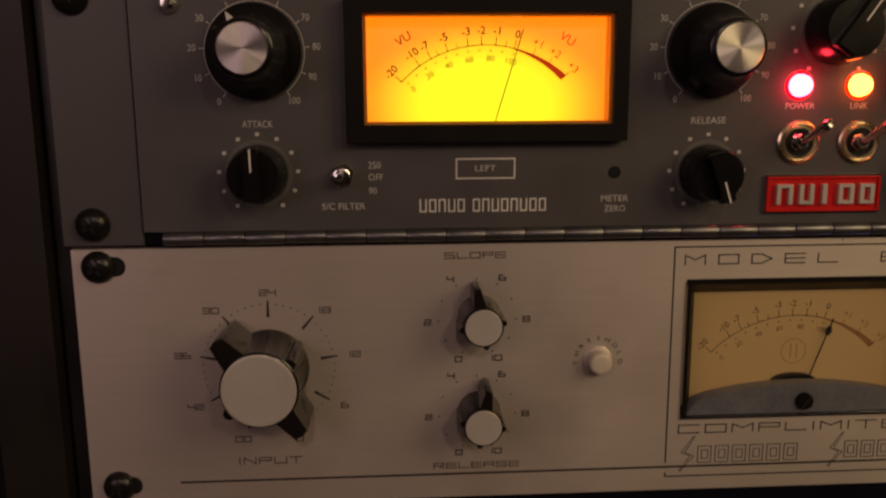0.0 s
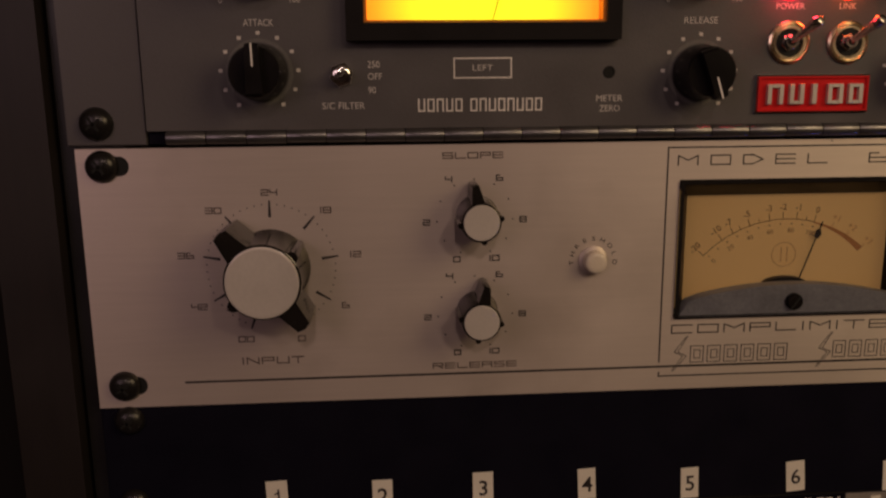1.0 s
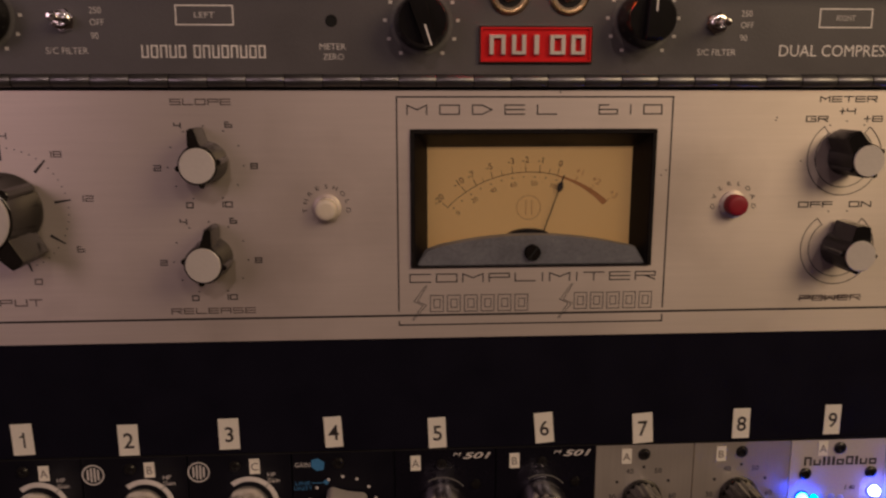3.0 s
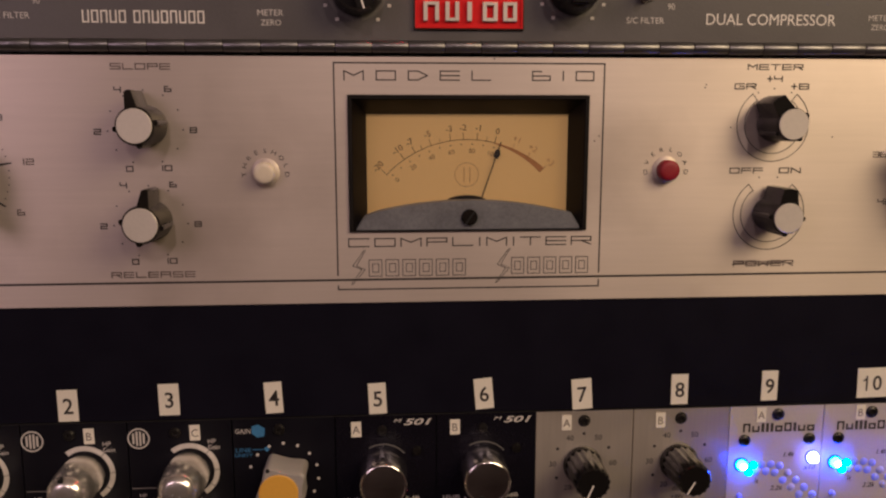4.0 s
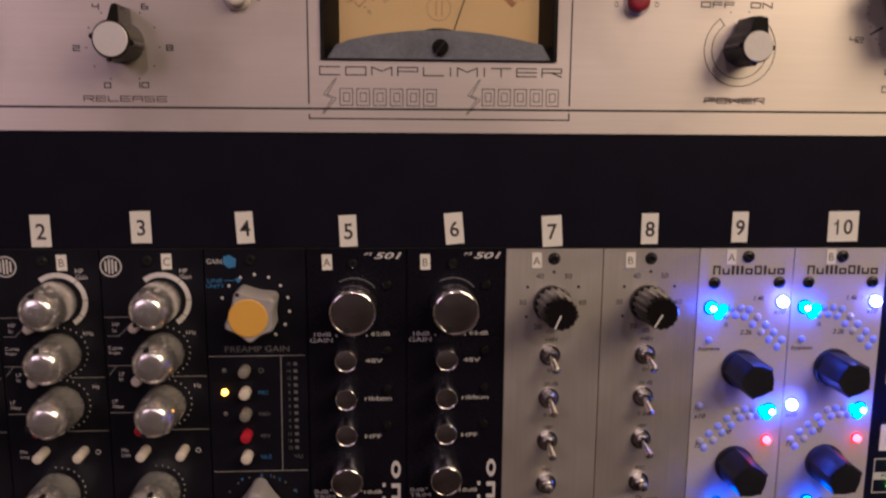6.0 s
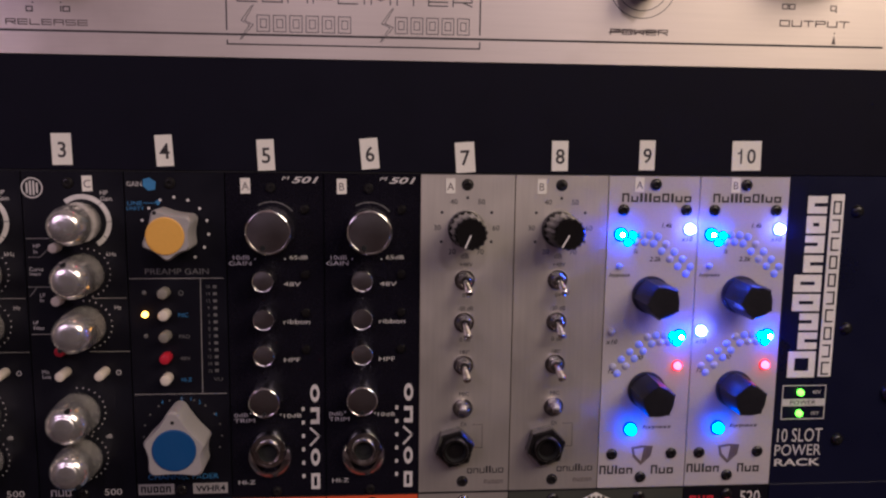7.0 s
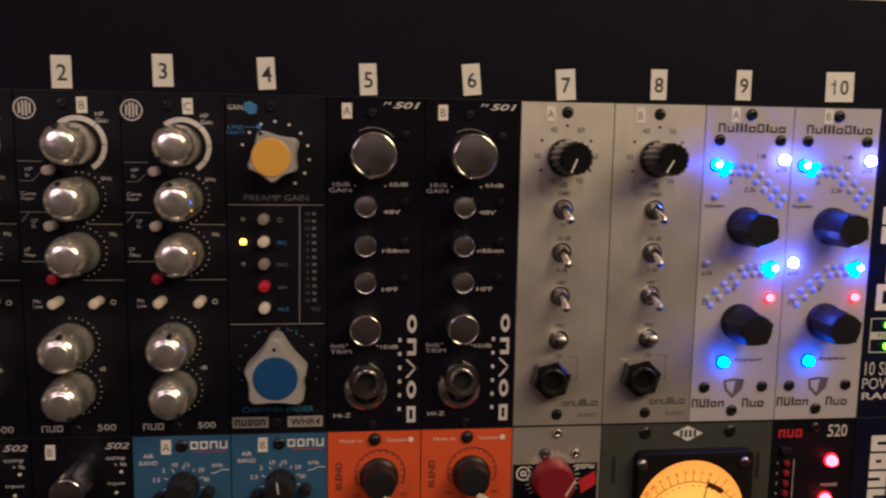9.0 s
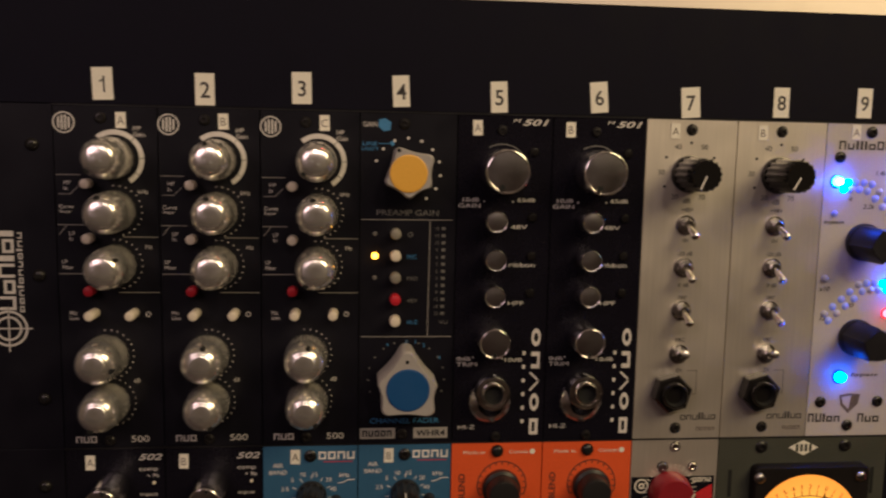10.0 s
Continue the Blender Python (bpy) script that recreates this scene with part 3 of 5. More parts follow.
for sx in (46.5, 457.0):
    catch = part("catch_screw", lathe(mesh(), [(2.9, 0.9), (2.9, 2.0), (2.2, 3.4), (1.4, 4.4), (0, 4.5)], sx + RX, 206.5 + RZ, 18), CHROME, twin_unit, "small bright metal catch screw")

# piano hinge along the lower edge: rolled knuckles on a pin
hinge = part("hinge_leaf", put(box(mesh(), 40.5, 463.5, 132.6, 134.2, -2.6, 0.7, 0.3)), SCREW, twin_unit, "dark steel hinge leaf")
random.seed(4)
knuckle_x = 40.5
for i in range(33):
    if knuckle_x > 460:
        break
    length = 12.75
    bm = lathe(mesh(), [(1.95, 0), (2.1, 0.3), (2.1, length - 0.55), (1.95, length - 0.25)], 0, 0, 16)
    bmesh.ops.transform(bm, matrix=Matrix.Translation((knuckle_x, -1.0, 135.0 + random.uniform(-0.12, 0.12))) @ Matrix.Rotation(radians(90 + random.uniform(-0.4, 0.4)), 4, "Z"), verts=bm.verts[:])
    part("hinge_knuckle", put(bm), HINGE, hinge)
    knuckle_x += length
bm = lathe(mesh(), [(0, 0), (1.2, 0.1), (1.2, 419), (0, 419.2)], 0, 0, 10)
bmesh.ops.transform(bm, matrix=Matrix.Translation((40.5, -1.0, 135.0)) @ Matrix.Rotation(radians(90), 4, "Z"), verts=bm.verts[:])
part("hinge_pin", put(bm), HOLE, hinge)


def big_knob(x, z, angle):
    """A flared black knob with a spun metal top and a white arrow on its skirt."""
    x, z = x + RX, z + RZ
    body = part("knob", lathe(mesh(), [(14.3, 1.2), (14.4, 3.2), (13.2, 4.6), (11.0, 6.5), (9.6, 10), (9.0, 18), (8.4, 20.8), (7.4, 21.4), (0, 21.4)], x, z, 56), BAKELITE, twin_unit, "large flared black knob")
    part("cap", lathe(mesh(), [(7.3, 21.2), (7.3, 21.9), (7.0, 22.2), (0, 22.2)], x, z, 48), SPUN, body, "spun aluminium knob top")
    a = radians(angle)
    pts = [(u * math.cos(a) - v * math.sin(a) + x, u * math.sin(a) + v * math.cos(a) + z) for u, v in ((13.4, 0), (10.2, 1.3), (10.2, -1.3))]
    bm = prism(mesh(), pts, 4.5, 7.2)
    part("arrow", bm, WHITE_INK, body, "white index arrow")
    marks = mesh()
    for i in range(11):
        b = 233 - 28.5 * i
        dx, dz = math.cos(radians(b)), math.sin(radians(b))
        stroke(marks, [(x + dx * 15.2, z + dz * 15.2), (x + dx * 16.6, z + dz * 16.6)], 0.3, 0.95)
        word(marks, str(10 * i), x + dx * 18.9, z + dz * 18.6, 2.1, 1.03, 0.85)
    arc(marks, x, z, 15.0, 15.25, 233, -52, 0.95, n=64)
    part("scale", marks, GREY_INK, twin_unit, "grey printed scale from 0 to 100")


def small_knob(x, z, line, r=9.0):
    """A black skirted knob with a raised grip and a white line; line: the angle at which it points."""
    x, z = x + RX, z + RZ
    knob = part("knob", lathe(mesh(), [(r, 1.2), (r, 3), (r * 0.96, 4), (r * 0.9, 11.6), (r * 0.84, 12.4), (0, 12.5)], x, z, 40), BAKELITE, twin_unit)
    a = radians(line)
    c, s = math.cos(a), math.sin(a)
    grip = [(x + u * c - v * s, z + u * s + v * c) for u, v in ((-r * 0.8, -r * 0.3), (r * 0.93, -r * 0.24), (r * 0.98, 0), (r * 0.93, r * 0.24), (-r * 0.8, r * 0.3))]
    part("grip", prism(mesh(), grip, 11, 15.5, 0.8), BAKELITE, knob)
    part("index_line", stroke(mesh(), [(x + c * r * 0.22, z + s * r * 0.22), (x + c * r * 0.92, z + s * r * 0.92)], 0.55, 15.5, 0.15), WHITE_INK, knob)
    part("scale_band", arc(mesh(), x, z, r * 1.04, r * 1.17, 262, -82, 0.95, n=64), DIM_INK, twin_unit)
    marks = mesh()
    for i in range(11):
        b = 235 - 29 * i
        bx, bz = x + math.cos(radians(b)) * r * 1.36, z + math.sin(radians(b)) * r * 1.36
        box(marks, bx - 0.62, bx + 0.62, bz - 0.55, bz + 0.55, 0.95, 1.03)
    part("scale", marks, GREY_INK, twin_unit)


# amber light comes from behind the dials
AMBER_DIAL = lit_dial("lit_amber_dial", 131.5, 44.0, 41.0, 26.0, (1.0, 0.92, 0.003), (1.0, 0.22, 0.003), 2.9)
AMBER_DIAL_2 = lit_dial("lit_amber_dial", 350.1, 44.0, 41.0, 26.0, (1.0, 0.92, 0.003), (1.0, 0.22, 0.003), 2.9)
# orange that stands in for the dial mirrored in the window walls
REFLECTION = shader("amber_reflection", (0.80, 0.36, 0.06), 0.25, vary=0.1)
DIAL_INK = shader("dial_ink", (0.12, 0.03, 0.005), 0.7)
DIAL_RED = shader("dial_red", (0.7, 0.05, 0.005), 0.6, emit=(0.8, 0.06, 0.0), strength=0.6)
VU = (("-20", 136.4), ("-10", 124.5), ("-7", 118), ("-5", 109), ("-3", 98.7), ("-2", 92), ("-1", 85), ("0", 75.7), ("+1", 66), ("+2", 57), ("+3", 46.7))


def vu_scale(parent, cx, cz, r, d, ink, red_ink, size, titles=True):
    """The printed scale of a volume meter: arc, ticks, figures and the red end."""
    bm = mesh()
    arc(bm, cx, cz, r, r + 0.28, 136.4, 75.7, d, n=120)
    for text, a in VU:
        c, s = math.cos(radians(a)), math.sin(radians(a))
        if text[0] != "+":
            stroke(bm, [(cx + c * r, cz + s * r), (cx + c * (r + 2.6), cz + s * (r + 2.6))], 0.28, d)
            word(bm, text, cx + c * (r + 4.6), cz + s * (r + 4.6), size, d + 0.1, angle=a - 90, bold=0.012)
    for a in (114, 104, 80):
        c, s = math.cos(radians(a)), math.sin(radians(a))
        stroke(bm, [(cx + c * r, cz + s * r), (cx + c * (r + 1.6), cz + s * (r + 1.6))], 0.22, d)
    for i in range(11):
        a = 134.5 - 5.9 * i
        c, s = math.cos(radians(a)), math.sin(radians(a))
        dots(bm, [(cx + c * (r - 1.6), cz + s * (r - 1.6))], 0.3, d)
        if i % 2 == 0:
            word(bm, str(i * 10), cx + c * (r - 4.0), cz + s * (r - 4.0), size * 0.75, d + 0.1, angle=a - 90)
    if titles:
        word(bm, "VU", cx + r * 1.27 * math.cos(radians(124)), cz + r * 1.27 * math.sin(radians(124)), size * 1.1, d + 0.1, angle=32)
    marks = part("dial_scale", bm, ink, parent)
    bm = mesh()
    # the red end widens towards its tip
    for k in range(12):
        a = 75.7 - 29.0 * k / 12
        arc(bm, cx, cz, r - 0.3 - 0.09 * k, r + 0.25 + 0.06 * k, a, a - 29.0 / 12, d, n=240)
    for text, a in VU:
        if text[0] == "+":
            c, s = math.cos(radians(a)), math.sin(radians(a))
            word(bm, text, cx + c * (r + 4.2), cz + s * (r + 4.2), size, d + 0.1, angle=a - 90)
            stroke(bm, [(cx + c * r, cz + s * r), (cx + c * (r + 2.2), cz + s * (r + 2.2))], 0.25, d)
    if titles:
        word(bm, "VU", cx + r * 1.27 * math.cos(radians(56)), cz + r * 1.27 * math.sin(radians(56)), size * 1.1, d + 0.1, angle=-32)
    part("dial_red_zone", bm, red_ink, parent)
    return marks


def amber_meter(o, dial):
    """A black-framed window with a lit amber dial behind glass."""
    x0, x1, z0, z1 = 104.4 + o, 181.7 + o, 170.2, 203.8
    bm = mesh()
    frame_mesh = plate(bm, 98.8 + o, 186.4 + o, 164.8, 208.0, -1.0, 5.5, [(x0, x1, z0, z1)])
    bezel = part("meter_bezel", put(frame_mesh), BEZEL, twin_unit, "black meter frame")
    part("meter_dial", put(box(mesh(), x0 - 2, x1 + 2, z0 - 2, z1 + 2, -5.0, -3.0)), dial, bezel, "amber dial lit from behind")
    vu_scale(bezel, 142.6 + o + RX, 158.0 + RZ, 36.5, -3.0, DIAL_INK, DIAL_RED, 2.5)
    needle = stroke(mesh(), [(145.4 + o + RX, 170.2 + RZ), (154.2 + o + RX, 199.0 + RZ)], 0.32, -1.6, 0.2)
    part("needle", needle, INK, bezel)
    # thin frame added to show the dial's reflection along the window edge
    part("reflection_strip", put(plate(mesh(), x0 + 0.02, x1 - 0.02, z0 + 0.02, z1 - 0.02, -2.9, 3.0, [(x0 + 0.9, x1 - 0.9, z0 + 0.9, z1 - 0.9)])), REFLECTION, bezel, "orange frame coloured as the dial's reflection in the window walls")
    part("glass", put(box(mesh(), x0 + 0.02, x1 - 0.02, z0 + 0.02, z1 - 0.02, 3.6, 4.2)), GLASS, bezel)


def channel(o, name, line_a, line_r, big_a, big_b):
    """One channel of the compressor, shifted by o along the panel."""
    amber_meter(o, AMBER_DIAL if o == 0 else AMBER_DIAL_2)
    big_knob(71.4 + o, 192.4, big_a)
    big_knob(213.9 + o, 192.4, big_b)
    small_knob(71.0 + o, 155.3, line_a)
    small_knob(214.0 + o, 154.2, line_r)
    toggle(twin_unit, 96.8 + o + RX, 154.3 + RZ, (96.6 + o + RX, 154.6 + RZ + (0.4 if o == 0 else -0.6)), 4.0, 9, 1.5, CHROME)
    bm = mesh()
    write(bm, "ATTACK", 66.6 + o, 76.0 + o, 169.6, 171.7, 0.98)
    write(bm, "RELEASE", 208.2 + o, 219.4 + o, 169.8, 171.9, 0.98)
    write(bm, "S/C FILTER", 90.4 + o, 104.0 + o, 143.6, 145.7, 0.98)
    for text, z in (("250", 157.6), ("OFF", 153.8), ("90", 149.5)):
        word(bm, text, 105.2 + o, z, 2.1, 0.98, 0.9, -1)
    write(bm, "METER", 179.8 + o, 188.6 + o, 145.2, 147.2, 0.98)
    write(bm, "ZERO", 180.9 + o, 187.8 + o, 141.9, 143.9, 0.98)
    write(bm, name, 139.0 + o, 145.6 + o, 155.4, 157.2, 0.98)
    part("lettering", put(bm), GREY_INK, twin_unit)
    bm = mesh()
    part("name_frame", put(plate(mesh(), 132.8 + o, 151.8 + o, 152.9, 159.5, 0.92, 1.0, [(133.25 + o, 151.35 + o, 153.35, 159.05)])), WHITE_INK, twin_unit)
    if o == 0:
        bars(bm, 13, 121.2, 162.6, 142.4, 146.6, 0.92, 0.24, 0.5, breaks=(5,))
    else:
        write(bm, "DUAL COMPRESSOR", 338.0, 386.0, 143.3, 147.2, 1.0)
    part("wordmark", put(bm), WHITE_INK, twin_unit)
    hole = lathe(mesh(), [(2.0, 0.9), (2.0, 1.15), (1.5, 1.2), (1.4, 1.0), (0, 0.95)], 183.9 + o + RX, 154.6 + RZ, 16)
    part("meter_screw", hole, HOLE, twin_unit)


channel(0.0, "LEFT", 91, -72, 122, 20)
channel(218.6, "RIGHT", 88, -60, 110, 60)
small_knob(253.6, 198.6, 56, 10.5)
for lx, mat, text, x0, x1 in ((242.8, JEWEL_RED, "POWER", 238.7, 248.3), (262.4, LED_AMBER, "LINK", 260.1, 265.8)):
    led(twin_unit, lx + RX, 181.6 + RZ, 3.6, mat, rim=CHROME, height=3.0, label="lit jewel lamp")
    bm = put(write(mesh(), text, x0, x1, 174.2, 176.1, 0.98))
    part("lettering", bm, GREY_INK, twin_unit)
for tx, tip in ((243.6, (245.6, 169.2)), (263.8, (265.8, 169.5))):
    bm = lathe(mesh(), [(7.0, 0.9), (7.0, 1.5), (6.4, 1.9), (5.9, 1.3), (5.4, 1.9), (4.6, 1.9), (4.4, 0.9)], tx + RX, 163.6 + RZ, 40)
    part("dress_ring", bm, BRASS, twin_unit, "ribbed nickel ring round the switch")
    part("boot", lathe(mesh(), [(4.5, 0.9), (4.4, 1.4), (0, 1.5)], tx + RX, 163.6 + RZ, 28), HOLE, twin_unit)
    toggle(twin_unit, tx + RX, 163.6 + RZ, (tip[0] + 1.2 + RX, tip[1] + 0.4 + RZ), 2.9, 14, 1.9, TOGGLE, HOLE)
badge = part("badge", put(prism(mesh(), rect(234.6, 270.9, 142.0, 152.0, 0.8), 0.9, 2.0)), BADGE, twin_unit, "glossy red enamel badge with raised silver marks")
rim = mesh()
plate(rim, 233.9, 271.6, 141.3, 152.7, 0.9, 2.6, [(234.6, 270.9, 142.0, 152.0)])
part("badge_rim", put(rim), BADGE, badge)
# narrow chrome border added to give the white glints on the rim
part("glint_edge", put(plate(mesh(), 233.4, 272.1, 140.8, 153.2, 0.9, 1.9, [(233.9, 271.6, 141.3, 152.7)])), CHROME, badge, "thin chrome edge added for the glints along the rim")
bm = mesh()
for k, (bx0, bx1) in enumerate(((236.8, 242.2), (244.4, 249.2), (252.0, 254.4), (257.4, 262.6), (264.6, 269.4))):
    had = set(bm.faces)
    if k == 2:
        box(bm, bx0, bx1 - 0.8, 143.6, 150.2, 2.0, 3.4, 0.25)
    else:
        bits = [(bx0, bx0 + 1.4, 143.6, 150.2), (bx1 - 1.4, bx1, 143.6, 150.2)]
        if k in (0, 3, 4):
            bits.append((bx0 + 1.3, bx1 - 1.3, 149.0, 150.2))
        if k in (1, 3, 4):
            bits.append((bx0 + 1.3, bx1 - 1.3, 143.6, 144.8))
        for x0, x1, z0, z1 in bits:
            box(bm, x0, x1, z0, z1, 2.0, 3.4, 0.25)
    count_word([f for f in bm.faces if f not in had])
part("raised_wordmark", put(bm), SATIN, badge)

# ---- the silver limiter ----
limiter = thing("silver_limiter", "worn brushed aluminium vintage limiter with a cream needle meter", "audio unit", 11, 43.4)
CX, CZ = -11.0, -43.4


def setl(bm):
    return put(bm, CX, CZ)


part("front_panel", setl(plate(mesh(), 11.0, 496.0, 43.5, 131.7, -3.0, 0.0, [(209.8, 296.7, 69.6, 118.6)])), SILVER, limiter, "brushed aluminium panel with grime and scratches")
part("chassis", setl(plate(mesh(), 34, 470, 46, 129, -180, -15)), BLANK, limiter)
for sx, sz, ox in ((19.1, 126.1, 24.6), (20.1, 51.3, 24.6), (487.5, 126.1, 482.5), (487.0, 51.3, 482.5)):
    part("mounting_slot", prism(mesh(), rect(min(sx, ox) + CX - 3, max(sx, ox) + CX + 3, sz + CZ - 3.2, sz + CZ + 3.2, 3.1, 5), -0.5, 0.06), HOLE, limiter)
    rack_screw(limiter, sx + CX, sz + CZ, 5.2)

part("ruled_line", setl(stroke(mesh(), [(40.5, 51.9), (465.9, 52.3)], 0.75, 0.02)), INK, limiter)
for pts in ([(205.4, 53.9), (205.3, 129.6), (301.9, 129.6), (301.9, 53.9)], [(205.5, 49.8), (205.5, 48.5), (301.9, 48.5), (301.9, 50.8)]):
    part("ruled_line", setl(stroke(mesh(), pts, 0.5, 0.02)), INK, limiter)
bm = mesh()
wide_word(bm, "MODEL", 208.9, 260.8, 123.7, 126.8, 0.42, 0.68)
wide_word(bm, "610", 275.8, 298.0, 123.7, 126.8, 0.42, 0.68)
wide_word(bm, "COMPLIMITER", 209.5, 298.6, 64.3, 67.2, 0.42, 0.3)
part("lettering", setl(bm), INK, limiter)
bm = mesh()
for sx in (0.0, 53.0):
    bolt = mesh()
    for off in (0.0, 1.3):
        stroke(bolt, [(215.0 + sx + off * 0.4, 63.0), (210.8 + sx + off, 57.2), (214.0 + sx + off, 55.8), (210.2 + sx + off * 0.4, 50.3)], 0.22, 0.03)
    part("lightning_stroke", setl(bolt), INK, limiter)
bars(bm, 6, 216.6, 253.4, 53.2, 59.5, 0.03, 0.2, 0.26, plain=True)
bars(bm, 5, 269.0, 299.0, 53.5, 59.8, 0.03, 0.2, 0.26, plain=True)
bars(bm, 6, 217.9, 254.7, 54.7, 58.0, 0.03, 0.6, 0.24, plain=True)
bars(bm, 5, 270.2, 300.2, 55.0, 58.3, 0.03, 0.6, 0.24, plain=True)
part("wordmark", setl(bm), INK, limiter, "outlined wordmark blocks with lightning strokes")

# its meter: a sunk black frame, cream dial, slate lower plate
bm = mesh()
outer, inner = (209.9, 296.6, 69.7, 118.5), (216.2, 291.4, 70.6, 111.8)
corners = [[bm.verts.new((x, -d, z)) for x, z in ((r[0], r[2]), (r[1], r[2]), (r[1], r[3]), (r[0], r[3]))] for r, d in ((outer, 0.9), ((211.2, 295.3, 70.2, 117.2), 0.9), (inner, -9.5), (inner, -14))]
for a, b in zip(corners, corners[1:]):
    for i in range(4):
        j = (i + 1) % 4
        bm.faces.new((a[i], a[j], b[j], b[i]))
meter = part("meter_frame", setl(bm), BEZEL, limiter, "deep black plastic meter frame")
LIMITER_DIAL = lit_dial("lit_cream_dial", 242.6, 50.0, 60.0, 40.0, (0.60, 0.36, 0.14), (0.42, 0.23, 0.08), 0.30)
part("meter_dial", setl(box(mesh(), 214, 293.5, 70.2, 113.5, -12.5, -10.5)), LIMITER_DIAL, meter, "yellowed cream meter dial")
LIM_RED = shader("faded_red", (0.60, 0.29, 0.11), 0.6, vary=0.2)
DIAL_FADED = shader("faded_dial_ink", (0.30, 0.17, 0.075), 0.6, vary=0.35, bump_scale=2500)
DIAL_GHOST = shader("ghost_emblem", (0.62, 0.38, 0.16), 0.6, vary=0.2)
vu_scale(meter, 253.6 + CX, 61.1 + CZ, 41.3, -10.5, DIAL_FADED, LIM_RED, 2.3, titles=False)
bm = mesh()
arc(bm, 253.4, 89.5, 4.3, 4.6, 0, 360, -10.5)
stroke(bm, [(252.4, 87), (252.4, 92)], 0.4, -10.5)
stroke(bm, [(254.6, 87), (254.6, 92)], 0.4, -10.5)
part("dial_emblem", setl(bm), DIAL_GHOST, meter)
lower = [(211.6, 69.9), (295.2, 69.9), (291.4, 76.0)]
for i in range(1, 16):
    x = 291.4 - (291.4 - 215.4) * i / 16
    u = (x - 253.4) / 38.0
    lower.append((x, 80.8 - 5.0 * u * u))
lower.append((215.4, 75.2))
slate = part("meter_cover", setl(prism(mesh(), lower, -6.0, -1.2, 0.6)), BRIDGE, meter, "slate grey lower cover plate")
part("zero_screw", lathe(mesh(), [(3.0, -1.2), (3.0, 0.2), (2.6, 0.9), (0, 1.2)], 253.5 + CX, 74.6 + CZ, 24), KNOBSIDE, slate)
part("screw_slot", stroke(mesh(), [(252.0 + CX, 72.6 + CZ), (255.0 + CX, 76.6 + CZ)], 0.7, 1.0, 0.25), HOLE, slate)
hub = [(253.3 + 8.2 * math.cos(math.pi * i / 14), 79.0 + 3.0 * math.sin(math.pi * i / 14)) for i in range(15)]
part("needle_hub", setl(prism(mesh(), hub, -9.4, -7.0, 0.4)), PLASTIC, meter)
bm = stroke(mesh(), [(258.2, 79.0), (265.9, 101.4)], 0.42, -8.6, 0.25)
prism(bm, [(263.2, 96.2), (264.6, 95.4), (265.8, 97.0), (265.4, 99.2), (263.9, 98.6)], -8.6, -8.3)
part("needle", setl(bm), INK, meter)
part("glass", setl(box(mesh(), 211.3, 295.2, 70.3, 117.1, 0.05, 0.45)), GLASS, meter)


def attenuator(cx, cz, angle, values, name, tx0, tx1, tz):
    """The large winged gain knob with its printed scale."""
    pointer_knob(limiter, cx + CX, cz + CZ, 12.3, 22.0, angle, 11.4, tail=True, reach=1.58)
    bm = mesh()
    for i, text in enumerate(values):
        a = 250 - 40.2 * i
        c, s = math.cos(radians(a)), math.sin(radians(a))
        n = (-s, c)
        tick = prism(mesh(), [(cx + c * 22.6 + n[0] * 0.25, cz + s * 22.6 + n[1] * 0.25), (cx + c * 22.6 - n[0] * 0.25, cz + s * 22.6 - n[1] * 0.25), (cx + c * 17.0 - n[0] * 0.5, cz + s * 17.0 - n[1] * 0.5), (cx + c * 17.0 + n[0] * 0.5, cz + s * 17.0 + n[1] * 0.5)], 0.02, 0.1)
        part("tick_mark", setl(tick), INK, limiter)
        wide_label(bm, text.upper(), cx + c * 28.4, cz + s * (25.2 if s > 0 else 26.5), 1.8)
        if i < len(values) - 1:
            dots(bm, ring(cx, cz, 21.3, a - 6.7, a - 33.5, 5), 0.26)
    part("scale", setl(bm), FADED, limiter)
    part("lettering", setl(wide_word(mesh(), name, tx0, tx1, tz - 1.05, tz + 1.05)), FADED, limiter)


attenuator(71.4, 91.6, 129, ("oo", "42", "36", "30", "24", "18", "12", "6", "0"), "INPUT", 59.9, 80.7, 58.9)
attenuator(435.4, 92.4, 150, ("oo", "42", "36", "30", "24", "18", "12", "6", "0"), "OUTPUT", 422.6, 451.2, 61.0)


def step_knob(cx, cz, angle, name, tx0, tx1, tz):
    pointer_knob(limiter, cx + 0.6 + CX, cz + 0.7 + CZ, 6.7, 15.0, angle, 5.8, reach=1.75, blunt=0.18)
    bm = mesh()
    spots = ring(cx, cz, 12.9, 248, -66, 11)
    dots(bm, spots, 0.3)
    for i, text in ((0, "0"), (2, "2"), (4, "4"), (6, "6"), (8, "8"), (10, "10")):
        a = radians(248 - 31.4 * i)
        wide_label(bm, text, cx + math.cos(a) * 16.4, cz + math.sin(a) * 15.4, 1.7)
    part("scale", setl(bm), INK, limiter)
    part("lettering", setl(wide_word(mesh(), name, tx0, tx1, tz - 0.9, tz + 0.9, 0.4)), FADED, limiter)


step_knob(139.8, 107.1, 99, "SLOPE", 129.2, 149.1, 128.0)
step_knob(139.9, 74.0, 81, "RELEASE", 125.2, 154.3, 55.0)


